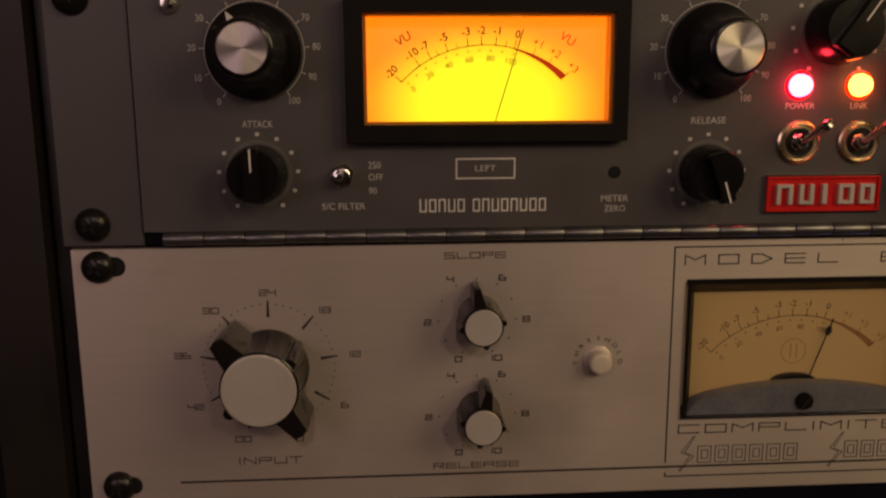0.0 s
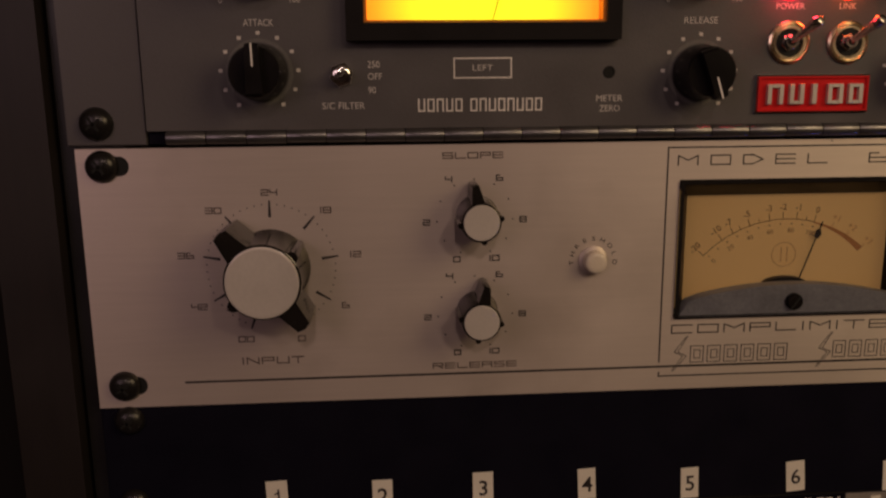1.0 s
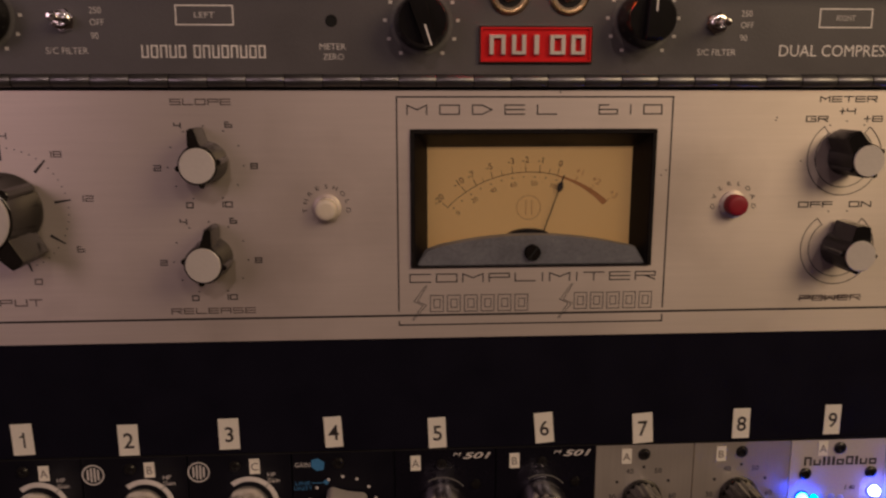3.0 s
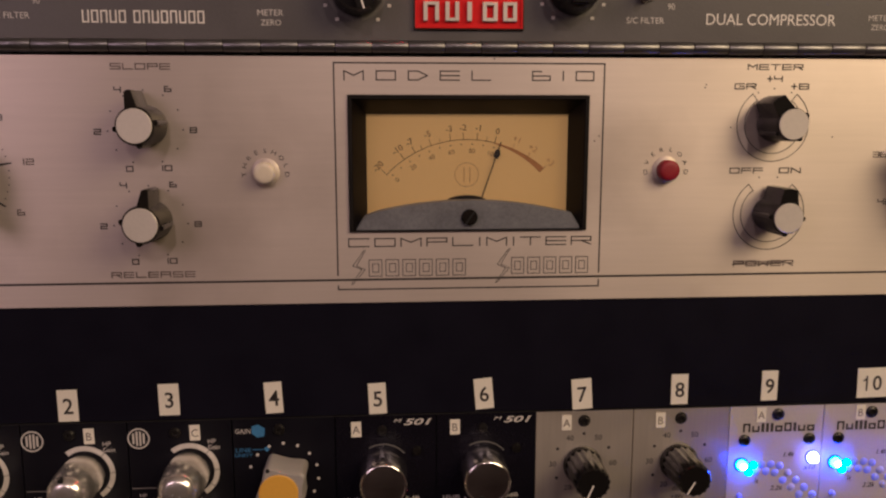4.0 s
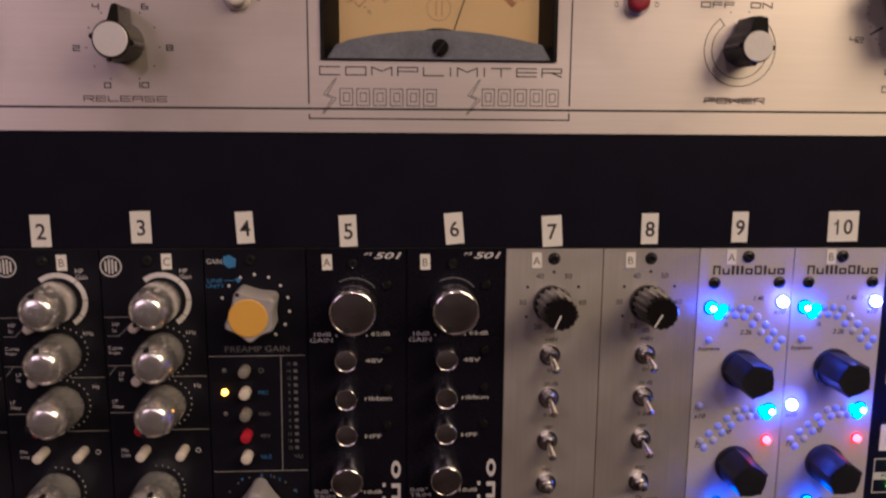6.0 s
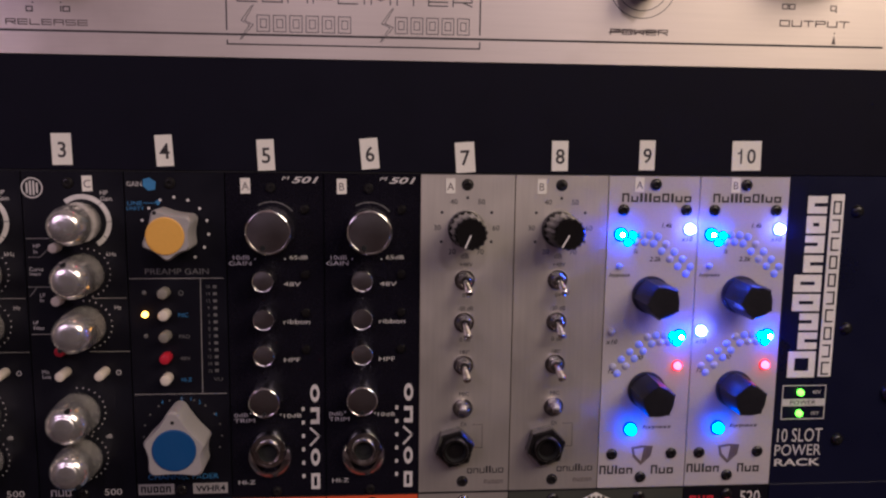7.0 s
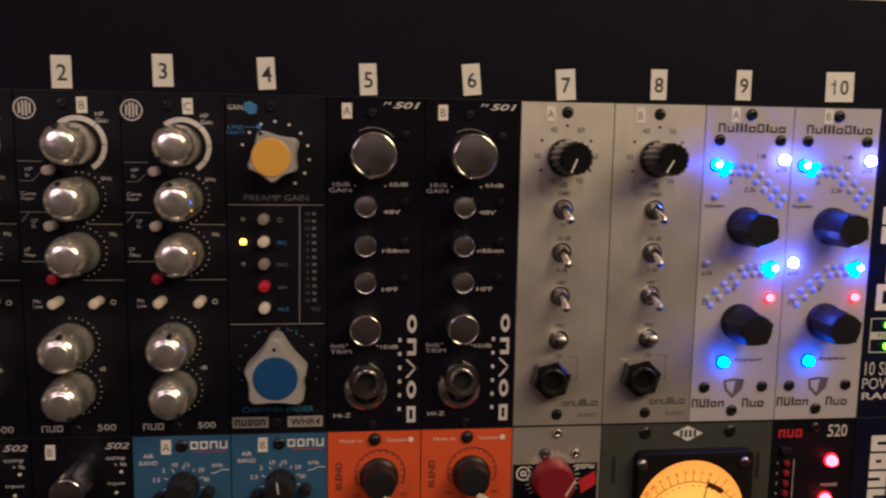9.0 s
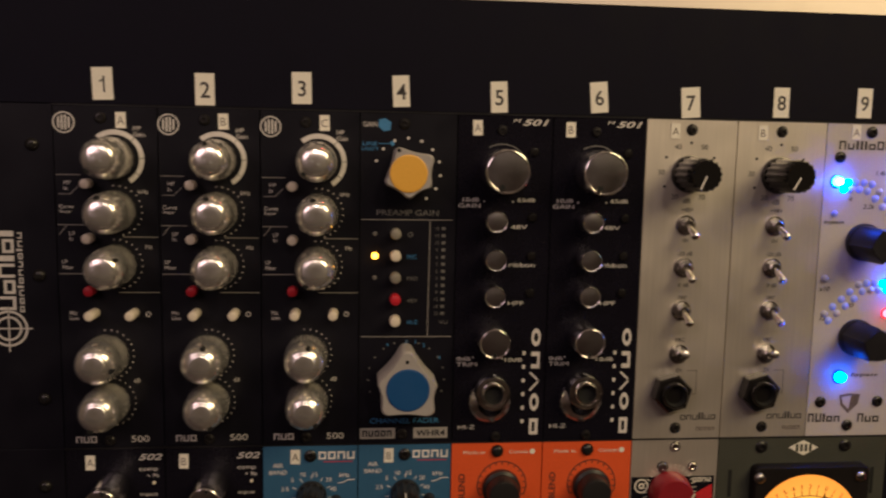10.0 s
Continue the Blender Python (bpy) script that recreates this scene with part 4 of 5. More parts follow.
def lamp_button(cx, cz, mat, name, label):
    bm = lathe(mesh(), [(5.0, 0), (5.0, 0.5), (4.4, 0.9), (0, 1.0)], cx + CX, cz + CZ, 28)
    base = part("button_collar", bm, SILVER, limiter)
    part("push_button", lathe(mesh(), [(3.75, 0.8), (3.8, 4.0), (3.65, 4.7), (3.25, 5.1), (2.0, 5.25), (0, 5.3)], cx + CX, cz + CZ, 28), mat, base, label)
    part("lettering", setl(curved(mesh(), name, cx, cz, 7.6, 186, -6, 1.5, 0.1, 1.25)), INK, limiter)


lamp_button(180.6, 91.4, IVORY, "THRESHOLD", "round ivory push button")
lamp_button(325.8, 91.6, RED, "OVERLOAD", "round dark red push button")


def switch_knob(cx, cz, angle):
    pointer_knob(limiter, cx + CX, cz + CZ, 6.0, 15.5, angle, 5.35, reach=1.72, body=BAKELITE, blunt=0.44)
    bm = mesh()
    for r in (10.6, 13.5):
        arc(bm, cx, cz, r, r + 0.28, 127, 412, 0.02, n=72)
    for a in (127, 412):
        c, s = math.cos(radians(a)), math.sin(radians(a))
        stroke(bm, [(cx + c * 10.6, cz + s * 10.6), (cx + c * 13.7, cz + s * 13.7)], 0.28, 0.02)
    part("scale", setl(bm), INK, limiter)


switch_knob(365.5, 108.2, 122)
switch_knob(365.9, 75.2, 86)
bm = mesh()
for text, x0, x1, z in (("METER", 354.9, 375.4, 128.7), ("GR", 350.4, 358.1, 121.8), ("+4", 362.4, 367.9, 124.5), ("+8", 371.6, 378.1, 121.8), ("OFF", 350.2, 362.5, 91.2), ("ON", 369.1, 377.1, 91.2)):
    wide_word(bm, text, x0, x1, z - 0.9, z + 0.9, 0.4)
dots(bm, [(359.2, 119.6), (365.2, 121.0), (371.8, 119.6), (361.5, 88.6), (368.5, 88.7)], 0.3)
part("lettering", setl(bm), INK, limiter)
bm = mesh()
wide_word(bm, "POWER", 353.6, 376.6, 55.3, 57.2, 0.4)
for k in range(3):
    stroke(bm, [(353.0 + k, 55.9 + 0.5 * k), (372.0 + k, 56.0 + 0.45 * k)], 0.3, 0.02)
part("rubbed_lettering", setl(bm), FADED, limiter)
bm = mesh()
prism(bm, [(444.6, 53.2), (446.3, 53.2), (445.5, 56.6)], 0.02, 0.1)
dots(bm, [(445.6, 65.8), (445.5, 57.4), (388.5, 103.5), (349.6, 107.0), (339.6, 122.4), (339.2, 121.4), (300.6, 104.0), (298.9, 102.2), (262.0, 131.2)], 0.32)
part("chips", setl(bm), FADED, limiter)

# ---- the blank panel and its paper labels ----
blank = thing("blank_panel", "plain black one-unit blanking panel with round-head screws", "panel", 11, 0.4)
part("front_panel", put(box(mesh(), 11.2, 495.8, 0.5, 43.1, -3, 0, 0.3), -11, -0.4), BLANK, blank)
for sx, sz in ((20.5, 38.8), (19.7, 8.1), (486.5, 38.5), (487, 8.1)):
    rack_screw(blank, sx - 11, sz - 0.4, 5.0)


def paper_label(text, cx, cz, w, h, tilt, big=6.0):
    tag = thing("number_label", f"small white paper label printed {text} stuck on black metal", "label", cx, cz, "number labels above the modules")
    tag.matrix_basis = at(cx, cz, 0.05) @ pose(0, 0, 0, 0, -tilt, 0)
    part("paper", box(mesh(), -w / 2, w / 2, -h / 2, h / 2, 0.0, 0.16), PAPER, tag)
    bm = mesh()
    if text[0] == "1":
        # a one with its flag
        x = 0.5 if text == "1" else -2.3
        box(bm, x - 0.32, x + 0.36, -0.2 - big / 2, -0.2 + big / 2, 0.2, 0.24)
        prism(bm, [(x - 0.33, 1.0), (x - 0.33, 1.75), (x - 1.5, 1.15), (x - 1.5, 0.55)], 0.2, 0.24)
    if text != "1":
        word(bm, text[-1], 2.0 if text == "10" else 0.1, -0.2, big, 0.2, 0.95, bold=0.012)
    part("figure", bm, INK, tag)


for text, cx, cz, w, tilt in (("1", 69.2, 8.0, 7.5, 2.0), ("2", 106.5, 6.8, 7.2, 0.5), ("3", 142.7, 8.2, 7.4, 1.0), ("4", 180.7, 8.0, 6.5, 3.0), ("5", 219.1, 6.7, 6.6, 2.5),
                              ("6", 259.2, 7.6, 7.0, 5.0), ("7", 296.9, 6.5, 7.7, 4.0), ("8", 335.0, 7.4, 6.6, 0.5), ("9", 370.7, 8.0, 6.4, 0.0), ("10", 412.2, 8.2, 12.2, 1.0)):
    paper_label(text, cx, cz, w, 12.0, tilt)


# ---- the two ten-slot module racks ----
SLOT_X = [50.8 + 38.1 * k for k in range(11)]
ROW_TWO = -133.45


def module_rack(z):
    rack = thing("module_rack", "black ten-slot steel module rack with white printed side panel", "module rack", 11, z, "module racks")
    ear = part("side_plate", box(mesh(), 0.2, 39.6, -133.2, 0.2, -3, 0, 0.3), BLACK, rack)
    part("side_plate", box(mesh(), 420.9, 484.8, -133.2, 0.2, -3, 0, 0.3), NAVY, rack, "glossy blue-black printed side plate")
    part("housing", plate(mesh(), 39.7, 420.8, -133.2, 0.2, -170, -4), HOLE, rack)
    part("top_lip", box(mesh(), 39.7, 420.8, -0.15, 0.25, -3.9, 0.3), PLASTIC, rack)
    for sx, sz, r in ((32.0, -15.0, 2.4), (32.9, -64.6, 2.4), (33.1, -113.0, 2.4), (450.6, -14.2, 2.6), (449.8, -64.2, 2.6), (449.9, -113.4, 2.6)):
        rack_screw(rack, sx, sz, r)
    for sx, sz in ((9.5, -38.0), (9.5, -92.4), (472.4, -38.0), (472.4, -92.4)):
        rack_screw(rack, sx, sz, 4.6)
    bm = mesh()
    bars(bm, 6, 18.0, 24.0, -78.0, -46.6, 0.03, 0.16, 1.1, upright=True, rhythm="TxTixi")
    bars(bm, 11, 24.8, 27.0, -78.8, -47.4, 0.03, 0.26, 0.4, upright=True, rhythm="xxxixxxxixx")
    part("wordmark", bm, GREY_INK, rack, "grey block of the printed wordmark")
    bm = mesh()
    for r in (6.2, 4.0):
        arc(bm, 21.0, -85.2, r, r + 0.8, 0, 360, 0.03)
    stroke(bm, [(12.5, -85.2), (29.5, -85.2)], 0.5, 0.03)
    stroke(bm, [(21.0, -94.0), (21.0, -77.0)], 0.5, 0.03)
    part("target_emblem", bm, GREY_INK, rack, "printed target emblem")
    bm = mesh()
    bars(bm, 9, 425.2, 437.3, -85.5, -7.0, 0.03, 0.12, 2.9, upright=True, rhythm="WxxTTxxxx")
    part("wordmark", bm, WHITE_INK, rack, "white block of the printed wordmark")
    part("wordmark_field", box(mesh(), 438.8, 444.6, -85.2, -7.2, 0.02, 0.1), WHITE_INK, rack, "white printed strip")
    part("wordmark", bars(mesh(), 10, 440.0, 443.5, -84.4, -8.0, 0.14, 0.26, 0.65, upright=True), BLACK, rack, "black block on the white strip")
    bm = plate(mesh(), 423.8, 443.2, -104.1, -88.9, 0.03, 0.11, [(424.2, 442.8, -95.0, -89.3), (424.2, 442.8, -103.7, -98.2)])
    part("power_box", bm, GREY_INK, rack, "printed frame round the power lamps")
    for lz, text in ((-92.0, "48V"), (-101.3, "16V")):
        led(rack, 431.7, lz, 1.45, LED_GREEN, label="lit green power lamp")
        part("lettering", word(mesh(), text, 439.0, lz, 1.7, 0.12), GREY_INK, rack)
    part("lettering", write(mesh(), "POWER", 427.5, 439.0, -97.5, -95.7, 0.15), BLACK, rack)
    bm = mesh()
    write(bm, "10 SLOT", 422.9, 443.1, -114.2, -108.2, 0.1)
    write(bm, "POWER", 422.2, 443.0, -120.4, -115.4, 0.1)
    write(bm, "RACK", 422.4, 443.1, -125.1, -121.8, 0.1, bold=0.02)
    part("lettering", bm, GREY_INK, rack)
    return rack


module_rack(0.0)
module_rack(ROW_TWO)


def letter_tape(text, cx, cz, tilt=0.0, w=3.8, h=6.0):
    tag = thing("letter_tape", f"tiny white tape label printed {text} stuck on a module", "label", cx, cz, "letter tapes on the modules")
    tag.matrix_basis = at(cx, cz, 0.12) @ pose(0, 0, 0, 0, -tilt, 0)
    part("tape", box(mesh(), -w / 2, w / 2, -h / 2, h / 2, 0.0, 0.14), PAPER, tag)
    part("letter", word(mesh(), text, 0.0, -0.1, 3.0, 0.18, 0.95), FADED, tag)


def panel(mod, material, width=37.8, holes=()):
    return part("faceplate", plate(mesh(), 0.15, width, -133.0, -0.3, -2.0, 0.0, holes), material, mod)


def ribbed_knob(mod, x, z, r, height, angle):
    """A knurled, domed aluminium knob with a black index hole at its rim."""
    knob = part("knob", lathe(mesh(), [(r * 0.95, 0.8), (r * 1.05, 1.2, 1), (r * 1.04, height * 0.3, 1), (r * 1.04, height * 0.54, 1), (r * 1.0, height * 0.57), (r * 0.995, height * 0.68), (r * 0.97, height * 0.77), (r * 0.92, height * 0.84), (r * 0.84, height * 0.895), (r * 0.74, height * 0.94), (r * 0.64, height * 0.968), (r * 0.58, height * 0.978), (0, height * 0.978)], x, z, 88, 0.08), ALU, mod, "knurled silver aluminium knob")
    part("end_face", lathe(mesh(), [(r * 0.60, height * 0.972), (r * 0.58, height * 0.984), (r * 0.45, height * 1.0), (r * 0.25, height * 1.010), (0, height * 1.014)], x, z, 40), DOME, knob)
    a = radians(angle)
    part("index_dot", prism(mesh(), circle(x + r * 0.8 * math.cos(a), z + r * 0.8 * math.sin(a), r * 0.13, 10), height * 0.80, height * 0.945), HOLE, knob)
    return knob


def equalizer_preamp(slot, angles):
    mod = thing("preamp_module", "black preamp module with five knurled silver aluminium knobs", "audio module", SLOT_X[slot], 0, "audio modules")
    panel(mod, BLACK)
    ring_logo = mesh()
    arc(ring_logo, 3.9, -6.6, 3.5, 4.0, 0, 360, 0.02)
    for k in range(4):
        half = 2.4 if k in (1, 2) else 1.7
        stroke(ring_logo, [(2.02 + 1.25 * k, -6.6 - half), (2.02 + 1.25 * k, -6.6 + half)], 0.7, 0.02)
    part("emblem", ring_logo, GREY_INK, mod, "round printed emblem")
    small_screw(mod, 17.2, -4.6, 2.1)
    small_screw(mod, 17.2, -130.2, 2.1)
    for (x, z, r, h), a in zip(((21.8, -19.6, 7.5, 21.0), (22.0, -39.6, 7.6, 21.0), (21.7, -60.2, 7.6, 21.0), (17.5, -95.6, 8.0, 20.0), (17.8, -114.2, 7.7, 20.0)), angles):
        ribbed_knob(mod, x, z, r, h, a)
    band = mesh()
    for a0, a1 in ((128, 48), (46.5, 2), (0.5, -34), (-35.5, -58)):
        arc(band, 22.0, -19.8, 9.0, 10.9, a0, a1, 0.02, n=72)
    part("level_band", band, GREY_INK, mod, "pale printed level band")
    for x, z, r, h, mat in ((12.2, -29.3, 1.9, 5.5, IVORY), (12.2, -50.0, 1.9, 5.5, IVORY), (12.1, -70.2, 2.0, 4.5, BRIGHTRED), (13.2, -79.0, 1.9, 8.5, IVORY), (28.0, -79.0, 1.9, 8.5, IVORY)):
        push_button(mod, x, z, r, h, mat)
    for pts in ([(-0.0 + 0.6, -26.1), (9.2, -26.1)], [(0.6, -45.1), (10.0, -45.1)], [(24.3, -49.6), (37.2, -49.6)], [(0.6, -63.9), (12.6, -63.9)], [(22.3, -71.1), (37.4, -71.1)],
                [(1.2, -33.4), (5.4, -33.4), (8.4, -30.4)], [(1.0, -48.8), (3.6, -45.4)]):
        part("ruled_line", stroke(mesh(), pts, 0.24, 0.02), PALE_FIELD, mod)
    bm = mesh()
    for text, x, z, h in (("HP", 29.0, -8.3, 1.7), ("Gain", 29.0, -10.6, 1.7), ("HP", 3.2, -29.0, 1.5), ("In", 3.2, -31.2, 1.5), ("kHz", 30.4, -32.2, 1.6), ("Curve", 1.2, -38.1, 1.5), ("Shaper", 1.2, -40.1, 1.5),
                          ("LP", 4.6, -48.4, 1.5), ("In", 4.6, -50.4, 1.5), ("Hz", 32.6, -53.3, 1.6), ("LP", 1.6, -59.2, 1.4), ("Filter", 1.6, -61.4, 1.4), ("Mic", 3.8, -79.2, 1.4), ("Line", 3.8, -81.2, 1.4), ("dB", 27.0, -106.0, 1.6)):
        word(bm, text, x, z, h, 0.1, align=-1)
    write(bm, "500", 25.4, 32.2, -130.9, -128.3)
    bars(bm, 3, 4.4, 12.8, -131.0, -128.4, 0.03, 0.2, 0.5)
    part("lettering", bm, GREY_INK, mod)
    bm = mesh()
    arc(bm, 33.0, -79.7, 0.7, 1.0, 0, 360, 0.02)
    for x, z, r in ((22.0, -39.6, 9.6), (21.7, -60.2, 9.6), (17.4, -95.6, 9.8), (17.8, -114.6, 9.6)):
        dots(bm, ring(x, z, r, 95, -75, 13), 0.26)
    part("scale", bm, GREY_INK, mod)
    return mod


for slot, angles, tape_x in ((0, (228, 100, 40, -15, 250), 24.6), (1, (100, 100, 200, 80, -60), 24.3), (2, (228, 100, 238, 75, -50), 24.4)):
    equalizer_preamp(slot, angles)
    letter_tape("ABC"[slot], SLOT_X[slot] + tape_x, -5.4 + 0.3 * slot, 1.0)


def star_knob(mod, x, z, r, height, turn, cap, lobes):
    """A pale grey knob with flat sides and a coloured round cap; turn is where its first corner points."""
    pts = []
    corners = [(radians(turn + a), r * rr) for a, rr in lobes]
    for k, (q, rr) in enumerate(corners):
        for da in (-0.16, -0.08, 0.0, 0.08, 0.16):
            pts.append((x + rr * (1 - 2.2 * da * da) * math.cos(q + da), z + rr * (1 - 2.2 * da * da) * math.sin(q + da)))
        q2, r2 = corners[(k + 1) % len(corners)]
        a = Vector((math.cos(q + 0.16), math.sin(q + 0.16))) * rr * 0.944
        b = Vector((math.cos(q2 - 0.16), math.sin(q2 - 0.16))) * r2 * 0.944
        for u in (0.25, 0.5, 0.75):
            p = a.lerp(b, u) * (1 - 0.055 * math.sin(math.pi * u))
            pts.append((x + p.x, z + p.y))
    knob = part("knob", prism(mesh(), pts, 1.0, height, 0.9), KNOBGREY, mod, "pale grey plastic knob with a pointed side")
    part("cap", lathe(mesh(), [(r * 0.7, height - 0.2), (r * 0.7, height + 0.3), (r * 0.67, height + 0.45), (r * 0.63, height + 0.46), (0, height + 0.5)], x, z, 40), cap, knob, "round coloured cap")
    q = radians(turn)
    part("index_dot", prism(mesh(), circle(x + r * 0.92 * math.cos(q), z + r * 0.92 * math.sin(q), 0.75, 10), height - 0.4, height + 0.08), HOLE, knob)
    return knob


def fader_preamp(slot):
    mod = thing("preamp_module", "black preamp module with yellow-capped and blue-capped grey knobs", "audio module", SLOT_X[slot], 0, "audio modules")
    panel(mod, BLACK)
    small_screw(mod, 17.1, -4.4, 2.2)
    small_screw(mod, 17.6, -129.4, 2.2)
    star_knob(mod, 18.2, -23.3, 10.2, 14.0, 113, YELLOW, ((0, 1.02), (92, 0.92), (160, 0.94), (218, 0.98), (282, 1.1)))
    star_knob(mod, 19.0, -106.6, 12.0, 15.0, 92, BLUECAP, ((0, 1.28), (75, 1.0), (134, 1.13), (222, 1.17), (275, 0.96)))
    bm = dots(mesh(), ring(18.6, -22.8, 12.9, 235, -55, 13)[3:], 0.62)
    part("scale", bm, GREY_INK, mod)
    part("scale", dots(mesh(), ring(19.0, -106.2, 15.4, 200, -20, 13), 0.4), DIM_INK, mod)
    bm = mesh()
    for text, x, z in (("0", 19.0, -90.9), ("4", 11.3, -92.2), ("1", 22.6, -91.0), ("2", 26.0, -92.4), ("4", 32.2, -97.5)):
        word(bm, text, x, z, 1.5)
    part("lettering", bm, BLUE_INK, mod)
    part("mode_mark", prism(mesh(), [(7.2, -3.0), (9.5, -2.4), (12.0, -4.0), (11.6, -7.0), (9.0, -7.4), (7.0, -5.6)], 0.02, 0.1), BLUE_INK, mod, "blue printed knob symbol")
    part("line_mark", prism(mesh(), [(11.4, -11.6), (12.8, -10.9), (13.4, -12.2), (12.4, -13.2)], 0.02, 0.1), BLUE_INK, mod)
    bm = mesh()
    write(bm, "LINE", 1.0, 6.6, -13.0, -11.5)
    write(bm, "UNITY", 0.6, 7.2, -15.0, -13.6)
    stroke(bm, [(7.2, -12.2), (11.4, -12.2)], 0.25, 0.02)
    write(bm, "MIC", 18.8, 22.6, -57.4, -55.8)
    write(bm, "HI-Z", 19.2, 23.2, -83.8, -82.2)
    part("lettering", bm, BLUE_INK, mod)
    part("lettering", write(mesh(), "CHANNEL FADER", 4.6, 32.6, -124.8, -122.6), BLUE_INK, mod)
    part("lettering", write(mesh(), "GAIN", 1.0, 6.6, -5.8, -3.9), GREY_INK, mod)
    part("lettering", write(mesh(), "PREAMP GAIN", 6.6, 31.0, -40.2, -37.9), DIM_INK, mod)
    bm = mesh()
    arc(bm, 20.0, -47.7, 0.7, 1.0, 0, 360, 0.02)
    write(bm, "PAD", 18.8, 23.0, -66.0, -64.5)
    write(bm, "48V", 18.9, 23.0, -75.0, -73.5)
    write(bm, "VU", 31.9, 35.3, -83.7, -82.2)
    part("lettering", bm, DIM_INK, mod)
    for i in range(13):
        part("lettering", word(mesh(), str((18, 14, 12, 9, 6, 3, 0, 3, 6, 9, 12, 18, 22)[i]), 30.6, -45.2 - 2.85 * i, 1.3), DIM_INK, mod)
        part("meter_segment", box(mesh(), 32.4, 33.9, -45.8 - 2.85 * i, -44.6 - 2.85 * i, 0.02, 0.12), DIM_INK, mod)
    for pts in ([(0.6, -41.9), (36.6, -41.8)], [(27.7, -42.0), (27.3, -88.4)], [(0.8, -88.9), (36.8, -88.9)]):
        part("ruled_line", stroke(mesh(), pts, 0.26, 0.02), PALE_FIELD, mod)
    for z, mat in ((-47.2, DULLBUTTON), (-55.9, IVORY), (-64.6, DULLBUTTON), (-73.3, BRIGHTRED), (-81.9, IVORY)):
        push_button(mod, 14.1, z, 2.15, 5.5, mat)
    led(mod, 6.0, -56.2, 1.25, LED_YELLOW, label="lit yellow indicator")
    for z in (-47.5, -65.0):
        part("indicator_lamp", lathe(mesh(), [(0.9, 0), (0.85, 0.4), (0, 0.7)], 6.0, z, 12), DIM_INK, mod)
    for x0, x1 in ((0.6, 14.8), (22.3, 36.2)):
        part("name_field", box(mesh(), x0, x1, -131.2, -126.7, 0.02, 0.1), PALE_FIELD, mod, "dull grey printed name field")
    part("lettering", write(mesh(), "WHR4", 23.4, 35.2, -130.3, -127.7, 0.14, bold=0.02), BLACK, mod)
    part("wordmark", bars(mesh(), 5, 1.6, 14.0, -130.3, -127.7, 0.14, 0.22, 0.6), BLACK, mod)


fader_preamp(3)


def chrome_rim_knob(mod, x, z, r, height, dot=None):
    """A black-topped knob with a bright chamfered chrome rim."""
    knob = part("knob", lathe(mesh(), [(r * 1.03, 0.5), (r * 1.03, height * 0.8), (r, height * 0.88), (r * 0.95, height - 0.2), (r * 0.9, height)], x, z, 44), FACE, mod)
    part("rim", lathe(mesh(), [(r * 1.0, height * 0.9), (r * 1.02, height - 0.5), (r * 1.01, height - 0.1), (r * 0.97, height + 0.25), (r * 0.94, height + 0.35), (r * 0.91, height + 0.1), (r * 0.9, height - 0.2)], x, z, 44), CHROME, knob, "polished chrome rim")
    part("end_face", lathe(mesh(), [(r * 0.9, height - 0.3), (r * 0.89, height - 0.05), (r * 0.5, height + 0.2), (0, height + 0.28)], x, z, 44), FACE, knob)
    if dot is not None:
        a = radians(dot)
        part("index_dot", prism(mesh(), circle(x + r * 0.74 * math.cos(a), z + r * 0.74 * math.sin(a), r * 0.13, 12), height - 0.1, height + 0.3), HOLE, knob)
    return knob


def jack(mod, x, z, r, material, nut, hexagon=False, cone=False):
    if cone:
        part("jack_flange", lathe(mesh(), [(9.0, 0.0), (9.0, 0.5), (8.2, 1.5), (5.8, 3.4), (5.2, 3.6), (5.2, 0.0)], x - 0.3, z - 5.4, 40), FACE, mod, "dished metal flange")
    if hexagon:
        collar = part("jack_socket", prism(mesh(), circle(x, z, r, 6, 0.25), 0.5, 6.5, 0.8), nut, mod)
    else:
        collar = part("jack_socket", lathe(mesh(), [(r, 0.5), (r, 6.0), (r * 0.94, 7.2), (r * 0.84, 7.4), (r * 0.8, 6.6), (r * 0.7, 6.6), (r * 0.66, 5.5)], x, z, 36), nut, mod)
    part("bush", lathe(mesh(), [(r * 0.66, 5.5), (r * 0.66, 8.2), (r * 0.60, 8.8), (r * 0.52, 8.7), (r * 0.48, 7.0)], x, z, 32), material, collar)
    part("socket_hole", lathe(mesh(), [(r * 0.52, 8.5), (r * 0.47, 8.0), (r * 0.44, 6.0), (0, 6.0)], x, z, 24), HOLE, collar)


